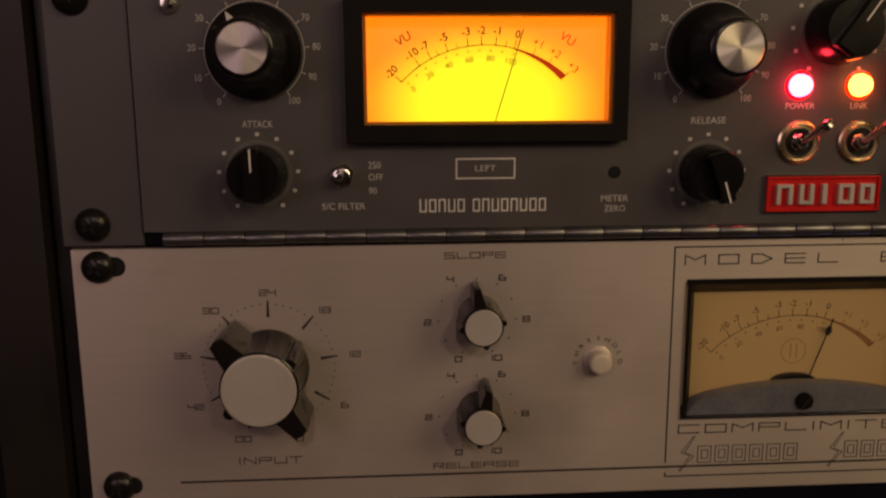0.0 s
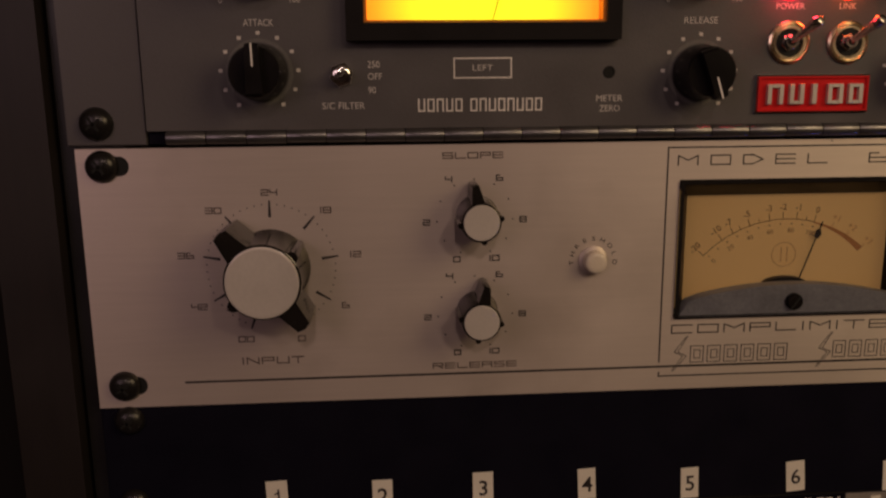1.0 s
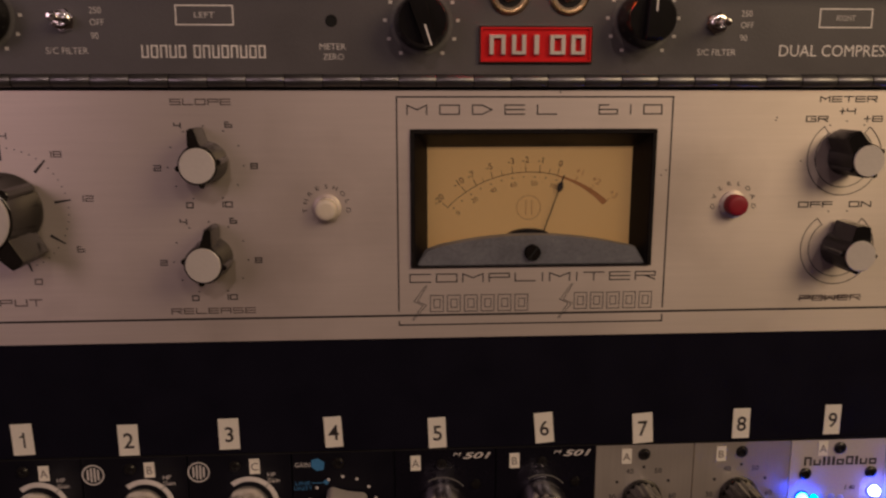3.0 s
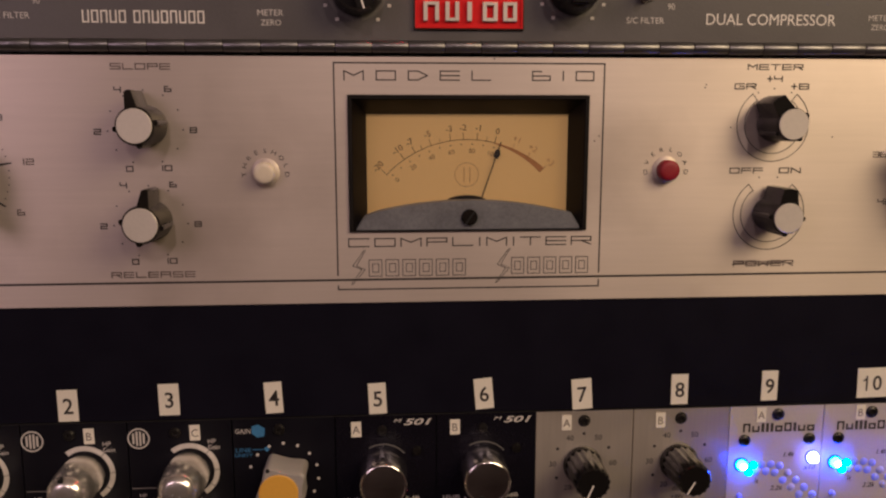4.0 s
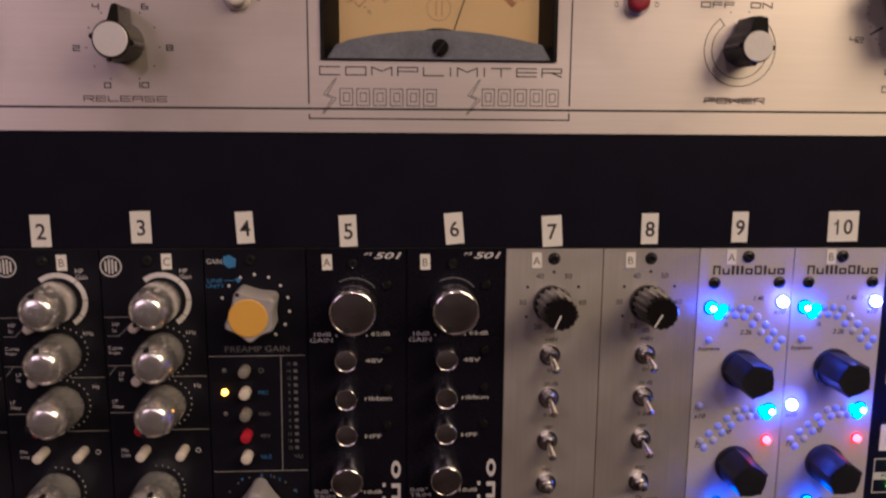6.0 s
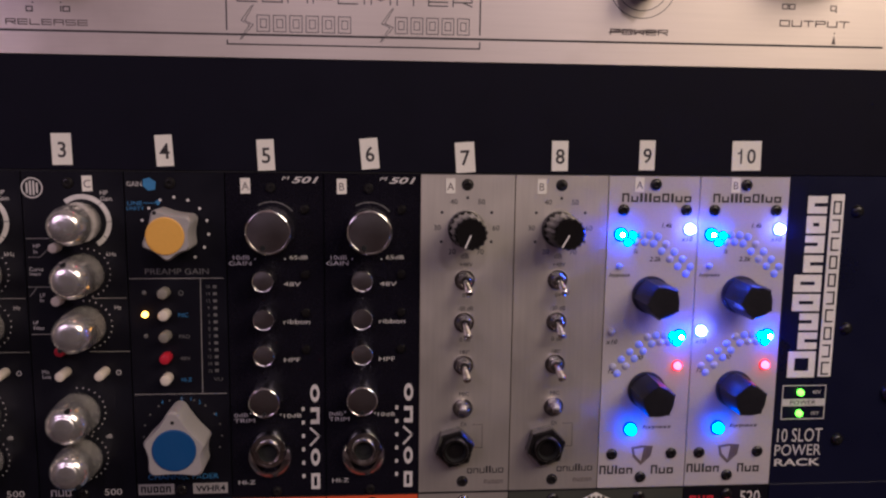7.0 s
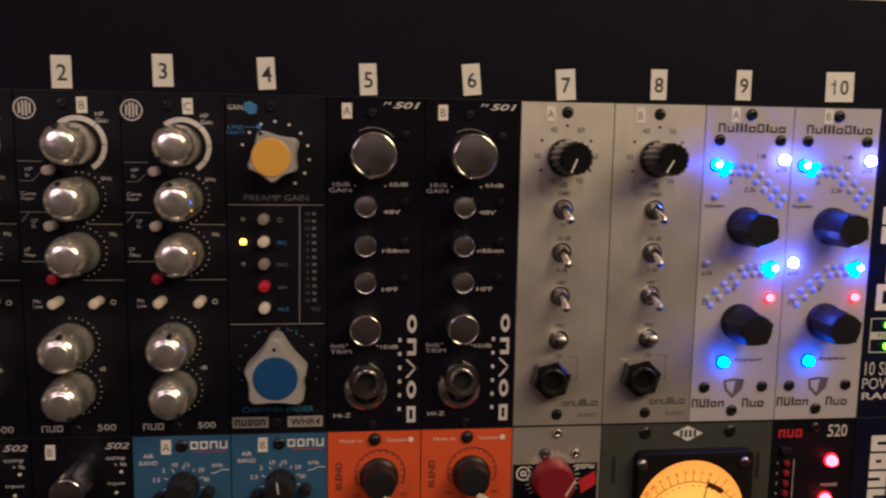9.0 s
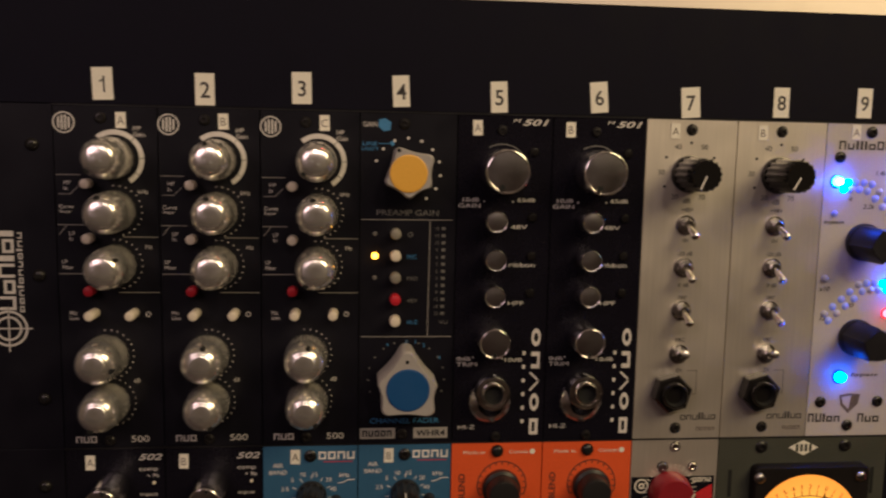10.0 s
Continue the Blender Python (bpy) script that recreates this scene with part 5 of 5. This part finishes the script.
def black_preamp(slot, dot):
    mod = thing("preamp_module", "gloss black preamp module with chrome-rimmed knobs and jack socket", "audio module", SLOT_X[slot], 0, "audio modules")
    panel(mod, GLOSSY)
    small_screw(mod, 17.4, -6.0, 2.0)
    small_screw(mod, 18.0, -131.0, 2.0)
    arc_bm = arc(mesh(), 17.8, -22.0, 10.3, 10.7, 120, 40, 0.02)
    part("scale", arc_bm, DIM_INK, mod)
    chrome_rim_knob(mod, 17.9, -22.0, 8.5, 14.0, dot)
    for z in (-41.6, -56.8, -71.2):
        chrome_rim_knob(mod, 15.0, z, 4.15, 9.5)
    chrome_rim_knob(mod, 15.0, -89.3, 6.0, 12.0, -90)
    jack(mod, 15.6, -111.0, 7.2, CHROME, CHROME, cone=True)
    for z in (-14.4, -40.5, -56.0, -71.1):
        part("indicator_lens", lathe(mesh(), [(1.9, 0), (1.9, 0.6), (1.5, 1.2), (0, 1.5)], 30.5, z, 20), BAKELITE, mod, "unlit dark lens")
    bm = mesh()
    for text, x0, x1, z, h in (("10dB", 2.5, 8.9, -33.6, 1.7), ("GAIN", 0.8, 9.5, -35.9, 1.7), ("65dB", 24.4, 31.6, -33.5, 1.6), ("48V", 22.0, 28.7, -44.3, 1.7), ("ribbon", 21.7, 32.2, -59.6, 1.8),
                               ("HPF", 21.7, 28.1, -75.3, 1.7), ("0dB", 1.4, 7.0, -98.2, 1.6), ("TRIM", 1.3, 9.6, -100.5, 1.7), ("10dB", 21.2, 28.3, -98.7, 1.6), ("HI-Z", 2.5, 9.3, -126.9, 1.7)):
        write(bm, text, x0, x1, z - h / 2, z + h / 2)
    write(bm, "501", 25.6, 36.2, -4.1, -1.6, slant=0.3, bold=0.02)
    write(bm, "M", 21.8, 25.0, -2.9, -1.6, slant=0.3)
    part("lettering", bm, GREY_INK, mod)
    bm = mesh()
    dots(bm, [(11.0, -34.2), (22.6, -34.2), (7.9, -97.6), (20.0, -98.2)], 0.35)
    part("scale", bm, GREY_INK, mod)
    for cz in (-89.4, -116.6):
        bm = mesh()
        outer, inner = circle(33.8, 0, 1.0, 28), circle(33.8, 0, 0.5, 28)
        rows = [[bm.verts.new((33.8 + (px - 33.8) * 1.9, -d, cz + pz * 3.7)) for px, pz in loop] for loop, d in ((outer, 0.03), (outer, 0.11), (inner, 0.11), (inner, 0.03))]
        for a, b in zip(rows, rows[1:]):
            for i in range(28):
                bm.faces.new((a[i], a[(i + 1) % 28], b[(i + 1) % 28], b[i]))
        part("wordmark", bm, GREY_INK, mod, "printed oval ring")
    bm = plate(mesh(), 32.0, 35.6, -102.4, -95.4, 0.03, 0.11, [(32.0, 34.5, -100.6, -97.2)])
    part("wordmark", bm, GREY_INK, mod, "printed open block")
    part("wordmark", stroke(mesh(), [(32.0, -111.4), (35.4, -107.6), (32.0, -104.4)], 0.85, 0.03), GREY_INK, mod, "printed wedge")
    part("wordmark", plate(mesh(), 32.0, 35.6, -130.4, -123.6, 0.03, 0.11, [(33.1, 34.4, -129.0, -125.0)]), GREY_INK, mod, "printed framed block")
    part("wordmark", bars(mesh(), 6, 28.4, 29.6, -125.5, -91.0, 0.03, 0.72, upright=True), GREY_INK, mod)


for slot, dot, tape_x in ((4, 252, 7.8), (5, 250, 7.0)):
    black_preamp(slot, dot)
    letter_tape("AB"[slot - 4], SLOT_X[slot] + tape_x, -5.3, 1.0)


def steel_preamp(slot, line, tips):
    mod = thing("preamp_module", "grey anodised preamp module with toggle switches and black jack", "audio module", SLOT_X[slot], 0, "audio modules")
    panel(mod, STEEL)
    for x, z in ((18.7, -4.3), (18.4, -128.6)):
        part("mounting_hole", lathe(mesh(), [(2.4, 0.05), (2.0, 0.1), (0, 0.05)], x, z, 20), HOLE, mod)
        small_screw(mod, x, z, 1.9)
    fluted_knob(mod, 18.4, -22.0, 7.0, 18.0, line, flutes=16, top=0.92, body=BAKELITE)
    bm = mesh()
    for text, x, z in (("40", 13.3, -11.1), ("50", 24.4, -11.1), ("30", 6.8, -21.5), ("60", 30.4, -21.6), ("20", 12.8, -31.2), ("dB", 18.0, -32.9), ("70", 24.2, -31.3)):
        word(bm, text, x, z, 2.1)
    for text, z in (("+48V", -36.5), ("0V", -49.1), ("-20 dB", -54.6), ("0 dB", -67.6), ("180°", -72.8), ("MIC", -90.7), ("DI", -103.7)):
        word(bm, text, 18.6, z, 1.7)
    part("lettering", bm, INK, mod)
    part("scale", dots(mesh(), [(18.8, -9.5), (8.6, -15.4), (28.6, -15.4), (8.4, -27.2), (28.6, -27.2)], 0.62), INK, mod)
    for z, (dx, dz) in zip((-42.8, -60.3, -78.2, -96.6), tips):
        toggle(mod, 18.1, z, (18.1 + dx, z + dz), 3.3, 7.6, 1.75)
    jack(mod, 14.6, -112.3, 8.2, BAKELITE, BAKELITE, hexagon=True)
    part("bracket_line", stroke(mesh(), [(22.2, -103.9), (26.4, -103.9), (26.5, -113.9), (23.0, -113.8)], 0.22, 0.02), FADED, mod)
    part("wordmark", bars(mesh(), 7, 20.4, 36.2, -125.1, -122.0, 0.03, 0.2, 0.4, rhythm="xxxiixx"), INK, mod)
    part("wordmark", bars(mesh(), 5, 27.6, 36.0, -129.8, -128.2, 0.03, 0.3, 0.3), FADED, mod)


for slot, line in ((6, 247), (7, 240)):
    steel_preamp(slot, line, ((1.6 if slot == 7 else 1.2, -4.2), (0.9, -4.4), (1.6 if slot == 7 else 0.9, -4.4), (-0.6, 1.6)))
    letter_tape("AB"[slot - 6], SLOT_X[slot] + (11.9 if slot == 6 else 10.6), -4.9, 0.5)


def filter_module(slot, lit):
    mod = thing("filter_module", "pale compressor module with glowing blue lamps and black knobs", "audio module", SLOT_X[slot], 0, "audio modules")
    panel(mod, PALE)
    for x, z in ((19.4, -3.7), (6.4, -14.1), (32.6, -14.1), (5.8, -118.0), (31.6, -118.0), (18.6, -128.4)):
        small_screw(mod, x, z, 2.4)
    part("wordmark", bars(mesh(), 10, 5.6, 35.2, -10.9, -7.3, 0.03, 0.2, 0.75, rhythm="TxiiixTixx"), INK, mod, "dark printed block")
    # arched runs of small lamps
    for u in range(8):
        t = u / 7
        for row in (0, 1):
            x = 10.0 + 25.0 * t + (-1.2 if row else 0.6)
            z = -24.4 - (0 if t < 0.4 else (t - 0.4) * 22) - (2.9 if row else 0)
            mat = LED_AQUA if (u == 0) else LENS_SCATTER if (u * 5 + row * 3) % 4 else SLOT
            led(mod, x, z, 1.3 if mat is LED_AQUA else 2.0, mat, height=0.6 if mat is LED_AQUA else -2.6)
            x2 = 5.0 + 25.0 * t + (1.6 if row else -0.4)
            z2 = -66.6 - (0 if t > 0.6 else (0.6 - t) * 22) - (2.9 if row else 0)
            mat = LED_AQUA if (u == 7) else LENS_SCATTER if (u * 3 + row) % 4 else SLOT
            led(mod, x2, z2, 1.3 if mat is LED_AQUA else 2.0, mat, height=0.6 if mat is LED_AQUA else -2.6)
    led(mod, 5.6, -24.0, 2.1, LED_CYAN, height=1.6, label="glaring blue lamp")
    led(mod, 34.4, -21.8, 2.1, LED_WHITE, height=1.6, label="glaring white lamp")
    led(mod, 32.4, -66.7, 2.1, LED_CYAN, height=1.6, label="glaring blue lamp")
    led(mod, 32.2, -79.5, 1.7, LED_RED, height=1.4, label="lit red lamp")
    led(mod, 13.2, -106.9, 2.2, LED_AQUA, height=2.6, label="glaring blue lamp")
    led(mod, 3.4, -64.6, 2.1 if lit else 1.5, LED_WHITE if lit else SLOT, height=1.4)
    led(mod, 5.6, -37.3, 1.3, LENS_SCATTER, height=0.6)
    for z, a in ((-49.2, -30), (-89.9, -50)):
        gripped_knob(mod, 19.3, z, 7.6, 17.0, a)
    bm = mesh()
    for text, x0, x1, z in (("bypass", 1.4, 10.4, -41.1), ("bypass", 18.4, 31.0, -106.4), ("x10", 1.2, 6.2, -69.1), ("1k", 11.4, 13.2, -31.1), ("2.2k", 18.0, 23.2, -34.3), ("1.4k", 22.6, 27.2, -20.4), ("12", 2.6, 5.4, -81.6), ("40", 14.0, 17.4, -76.0), ("x10", 31.0, 36.0, -26.0)):
        write(bm, text, x0, x1, z - 1.0, z + 1.0, slant=0.25, bold=0.02)
    part("lettering", bm, INK, mod)
    shield = mesh()
    prism(shield, [(14.2, -115.2), (18.4, -114.4), (23.6, -114.8), (22.8, -119.2), (18.6, -123.2), (15.0, -119.6)], 0.02, 0.1)
    part("emblem", shield, FADED, mod, "printed shield emblem")
    part("emblem_light", prism(mesh(), [(15.4, -116.0), (19.6, -115.4), (18.6, -121.4), (16.0, -118.8)], 0.11, 0.18), PALE, mod)
    part("wordmark", bars(mesh(), 5, 0.8, 15.8, -126.9, -123.1, 0.03, 0.2, 0.75, rhythm="TTixx"), INK, mod)
    part("wordmark", bars(mesh(), 3, 23.2, 33.6, -127.2, -123.3, 0.03, 0.2, 0.75, rhythm="Txx"), INK, mod)


for slot in (8, 9):
    filter_module(slot, slot == 9)
    letter_tape("AB"[slot - 8], SLOT_X[slot] + (12.6 if slot == 8 else 14.8), -3.8, 0.5)


# ---- the second row, of which the upper part shows ----
def second_row(slot, name, label, material, width=37.8, holes=()):
    mod = thing(name, label, "audio module", SLOT_X[slot], ROW_TWO, "audio modules")
    panel(mod, material, width, holes)
    return mod


def black_compressor(slot):
    mod = second_row(slot, "compressor_module", "gloss black compressor module with a chrome-rimmed knob", GLOSSY)
    chrome_rim_knob(mod, 18.2, -15.8, 6.0, 17.5, 80)
    for z in (-14.4, -23.0):
        led(mod, 33.6 if z > -20 else 31.4, z, 0.7, IVORY, "indicator_lens", height=0.4)
    bm = mesh()
    write(bm, "502", 27.8, 37.0, -5.0, -2.4, slant=0.3, bold=0.015)
    write(bm, "comp", 28.0, 35.2, -10.0, -8.2)
    write(bm, "+ 9b", 31.0, 35.6, -12.2, -10.6)
    write(bm, "input", 28.2, 35.0, -20.2, -18.4)
    part("lettering", bm, GREY_INK, mod)


for slot in (0, 1):
    black_compressor(slot)
    letter_tape("AB"[slot], SLOT_X[slot] + (9.4 if slot == 0 else 7.2), ROW_TWO - 5.7, -1.0, 3.6)


def blue_equalizer(slot, line):
    mod = second_row(slot, "equalizer_module", "bright blue equalizer module with black knobs and white print", BLUE)
    small_screw(mod, 18.9, -4.5, 2.5)
    fluted_knob(mod, 19.4, -21.0, 5.6, 12.0, line, flutes=12)
    for x, z in ((29.2, -23.3), (10.0, -25.4)):
        part("small_knob", lathe(mesh(), [(2.3, 0.3), (2.3, 5), (1.8, 5.6), (0, 5.7)], x, z, 20), PLASTIC, mod)
    bm = mesh()
    for text, x, z in (("AIR", 6.0, -8.4), ("BAND", 6.0, -11.3), ("2.5", 8.7, -18.3), ("5", 11.7, -14.5), ("10", 16.1, -12.3), ("15", 20.8, -12.4), ("20", 26.2, -14.6), ("40", 28.0, -18.6), ("kHz", 32.6, -12.8)):
        word(bm, text, x, z, 1.8)
    part("lettering", bm, WHITE_INK, mod)
    part("curve_mark", stroke(mesh(), [(30.2, -16.2), (32.4, -15.8), (34.0, -14.8), (36.8, -14.8)], 0.3, 0.02), WHITE_INK, mod)
    part("wordmark", bars(mesh(), 4, 22.2, 37.4, -6.0, -2.8, 0.03, 0.22, 0.65), WHITE_INK, mod)
    part("red_rule", box(mesh(), 24.0, 36.0, -7.2, -6.9, 0.02, 0.1), RED_INK, mod)
    for i in range(7):
        a = radians(190 - 33 * i)
        part("tick", stroke(mesh(), [(19.4 + 6.8 * math.cos(a), -21.0 + 6.8 * math.sin(a)), (19.4 + 8.2 * math.cos(a), -21.0 + 8.2 * math.sin(a))], 0.28, 0.02), WHITE_INK, mod)


for slot, line in ((2, 262), (3, 97)):
    blue_equalizer(slot, line)
    letter_tape("AB"[slot - 2], SLOT_X[slot] + (12.9 if slot == 2 else 12.4), ROW_TWO - 4.8, -1.0)


def orange_compressor(slot):
    mod = second_row(slot, "compressor_module", "bright orange compressor module with a large black knob", ORANGE)
    rack_screw(mod, 19.0, -3.8, 2.6)
    part("knob", lathe(mesh(), [(7.9, 0.5), (7.9, 3), (6.8, 4.0), (6.4, 9.4), (5.9, 10.2), (5.4, 10.3), (0, 10.3)], 20.9, -19.4, 40), PLASTIC, mod)
    part("pointer", prism(mesh(), [(21.6, -25.0), (23.0, -23.6), (27.6, -27.0), (26.8, -28.6)], 8.6, 10.8, 0.3), IVORY, mod, "cream pointer")
    bm = mesh()
    arc(bm, 21.3, -18.6, 10.0, 10.4, 205, -25, 0.02, n=72)
    for i in range(15):
        a = radians(205 - 16.4 * i)
        stroke(bm, [(21.3 + 9.0 * math.cos(a), -18.6 + 9.0 * math.sin(a)), (21.3 + 10.0 * math.cos(a), -18.6 + 10.0 * math.sin(a))], 0.35, 0.02)
    part("scale", bm, INK, mod)
    part("lettering", write(mesh(), "BLEND", 3.2, 5.8, -25.0, -13.4, 0.1, 90, bold=0.015), INK, mod)
    bm = mesh()
    write(bm, "DRY", 10.0, 13.2, -28.6, -27.1)
    write(bm, "WET", 29.6, 32.8, -28.6, -27.1)
    part("lettering", bm, INK, mod)
    bm = mesh()
    write(bm, "Made in", 5.0, 14.0, -5.0, -3.6)
    write(bm, "Canada", 24.0, 32.0, -4.9, -3.5)
    part("lettering", bm, PAPER, mod)
    part("leaf_mark", prism(mesh(), circle(33.8, -4.2, 1.2, 7), 0.02, 0.1), PAPER, mod)


for slot in (4, 5):
    orange_compressor(slot)


def red_knob_module(slot):
    mod = second_row(slot, "preamp_module", "grey metal module with a dark red knob on a black field", STEEL)
    for x, z, r in ((18.9, -3.3, 2.3), (13.8, -12.2, 2.5), (27.0, -12.2, 2.2)):
        part("mounting_hole", lathe(mesh(), [(r, 0.05), (r * 0.9, 0.1), (0, 0.05)], x, z, 20), HOLE, mod)
        small_screw(mod, x, z, r * 0.85, CHROME if r < 2.4 else DARKCHROME)
    part("printed_field", box(mesh(), 0.6, 36.8, -60.0, -16.4, 0.02, 0.1), BLACK, mod, "black and red printed field")
    part("emblem", arc(mesh(), 5.0, -20.4, 2.5, 3.1, 0, 360, 0.12), PAPER, mod)
    part("emblem", arc(mesh(), 5.0, -20.4, 0.6, 1.3, 0, 360, 0.12), PAPER, mod)
    part("wordmark", bars(mesh(), 4, 27.4, 35.8, -18.9, -17.1, 0.12, 0.22, 0.4), PAPER, mod)
    part("red_mark", prism(mesh(), [(29.0, -24.0), (36.0, -20.0), (36.4, -26.0), (30.0, -30.0)], 0.11, 0.15), RED_INK, mod)
    part("knob", lathe(mesh(), [(9.2, 0.4), (9.2, 2.0), (8.8, 3.0), (8.3, 7.2), (7.6, 8.0), (0, 8.1)], 17.2, -23.0, 40), REDKNOB, mod, "dark red knob")
    part("index_line", stroke(mesh(), [(25.0, -21.0), (21.4, -27.0)], 0.7, 8.1, 0.3), IVORY, mod)
    for i in range(25):
        a = radians(215 - 10.4 * i)
        part("tick", stroke(mesh(), [(17.4 + 10.0 * math.cos(a), -22.6 + 10.0 * math.sin(a)), (17.4 + 11.6 * math.cos(a), -22.6 + 11.6 * math.sin(a))], 0.3, 0.12), PAPER, mod)


red_knob_module(6)

ROUND_DIAL = lit_dial("lit_round_dial", 38.6, -44.0, 26.0, 30.0, (1.0, 0.50, 0.06), (1.0, 0.26, 0.012), 0.95)


def round_meter_module(slot):
    mod = second_row(slot, "compressor_module", "dark olive double-width module with a round lit amber meter", OLIVE, 75.9)
    for x in (19.0, 56.6):
        small_screw(mod, x, -4.0, 2.6)
    part("emblem", prism(mesh(), [(31.2, -4.6), (37.8, -1.4), (44.6, -4.8), (38.0, -8.2)], 0.02, 0.1), PAPER, mod, "pale diamond emblem")
    for k in range(4):
        part("emblem_bar", box(mesh(), 34.4 + 2.0 * k, 35.6 + 2.0 * k, -6.4, -3.2, 0.11, 0.18), OLIVE, mod)
    housing = part("meter_housing", prism(mesh(), rect(14.6, 66.2, -64.0, -11.4, 3.0), 0.1, 5.0, 0.8), BEZEL, mod, "black square meter housing")
    for x in (16.8, 62.0):
        rack_screw(mod, x - 0.3, -15.9, 2.4, DARKCHROME, lift=5.0)
    part("meter_dial", lathe(mesh(), [(23.5, 5.0), (23.5, 5.3), (0, 5.35)], 38.6, -38.4, 72), ROUND_DIAL, housing, "round amber dial lit from behind")
    bm = mesh()
    arc(bm, 38.8, -46.8, 22.6, 22.9, 140, 40, 5.4, n=100)
    for i in range(13):
        a = 138 - 8.1 * i
        c, s = math.cos(radians(a)), math.sin(radians(a))
        stroke(bm, [(38.8 + c * 22.8, -46.8 + s * 22.8), (38.8 + c * 25.0, -46.8 + s * 25.0)], 0.28, 5.4)
        if i < 11:
            word(bm, ("20", "10", "7", "5", "4", "3", "2", "1", "0", "1", "2")[i], 38.8 + c * 26.8, -46.8 + s * 26.8, 1.9, 5.5, angle=a - 90)
        dots(bm, [(38.8 + c * 21.0, -46.8 + s * 21.0)], 0.3, 5.4)
    arc(bm, 38.8, -46.8, 21.2, 23.4, 72, 52, 5.4, n=140)
    part("dial_scale", bm, DIAL_INK, housing)
    part("needle", stroke(mesh(), [(38.8, -60.0), (45.6, -23.6)], 0.4, 6.0, 0.2), INK, housing)
    for x in (5.8, 70.2):
        part("vent_slot", box(mesh(), x - 0.8, x + 0.8, -26.0, -14.0, 0.02, 0.08), HOLE, mod)


round_meter_module(7)


def red_lamp_module(slot):
    mod = second_row(slot, "effects_module", "black module with glowing red lamps and pale lettering", BLACK)
    small_screw(mod, 19.2, -3.4, 2.3)
    part("wordmark", bars(mesh(), 3, 2.8, 14.2, -7.8, -4.2, 0.03, 0.2, 0.9), RED_INK, mod)
    part("lettering", write(mesh(), "520", 25.3, 34.3, -8.0, -2.4, bold=0.01), GREY_INK, mod)
    led(mod, 27.6, -18.5, 2.5, LED_RED, height=1.6, label="glaring red lamp")
    led(mod, 26.0, -36.0, 2.5, LED_RED, height=1.6, label="glaring red lamp")
    part("push_button", prism(mesh(), rect(4.0, 8.2, -15.0, -12.0, 0.5), 0, 2.0, 0.4), PLASTIC, mod)
    for i in range(6):
        push_button(mod, 7.0, -19.2 - 4.6 * i, 1.4, 1.5, RED)
        part("lettering", word(mesh(), str(i + 1), 3.2, -19.2 - 4.6 * i, 1.3), GREY_INK, mod)
    part("ruled_line", stroke(mesh(), [(10.7, -17.8), (10.7, -45)], 0.3, 0.02), GREY_INK, mod)
    part("lettering", write(mesh(), "POWER", 24.0, 31.8, -30.6, -29.2), GREY_INK, mod)


red_lamp_module(9)
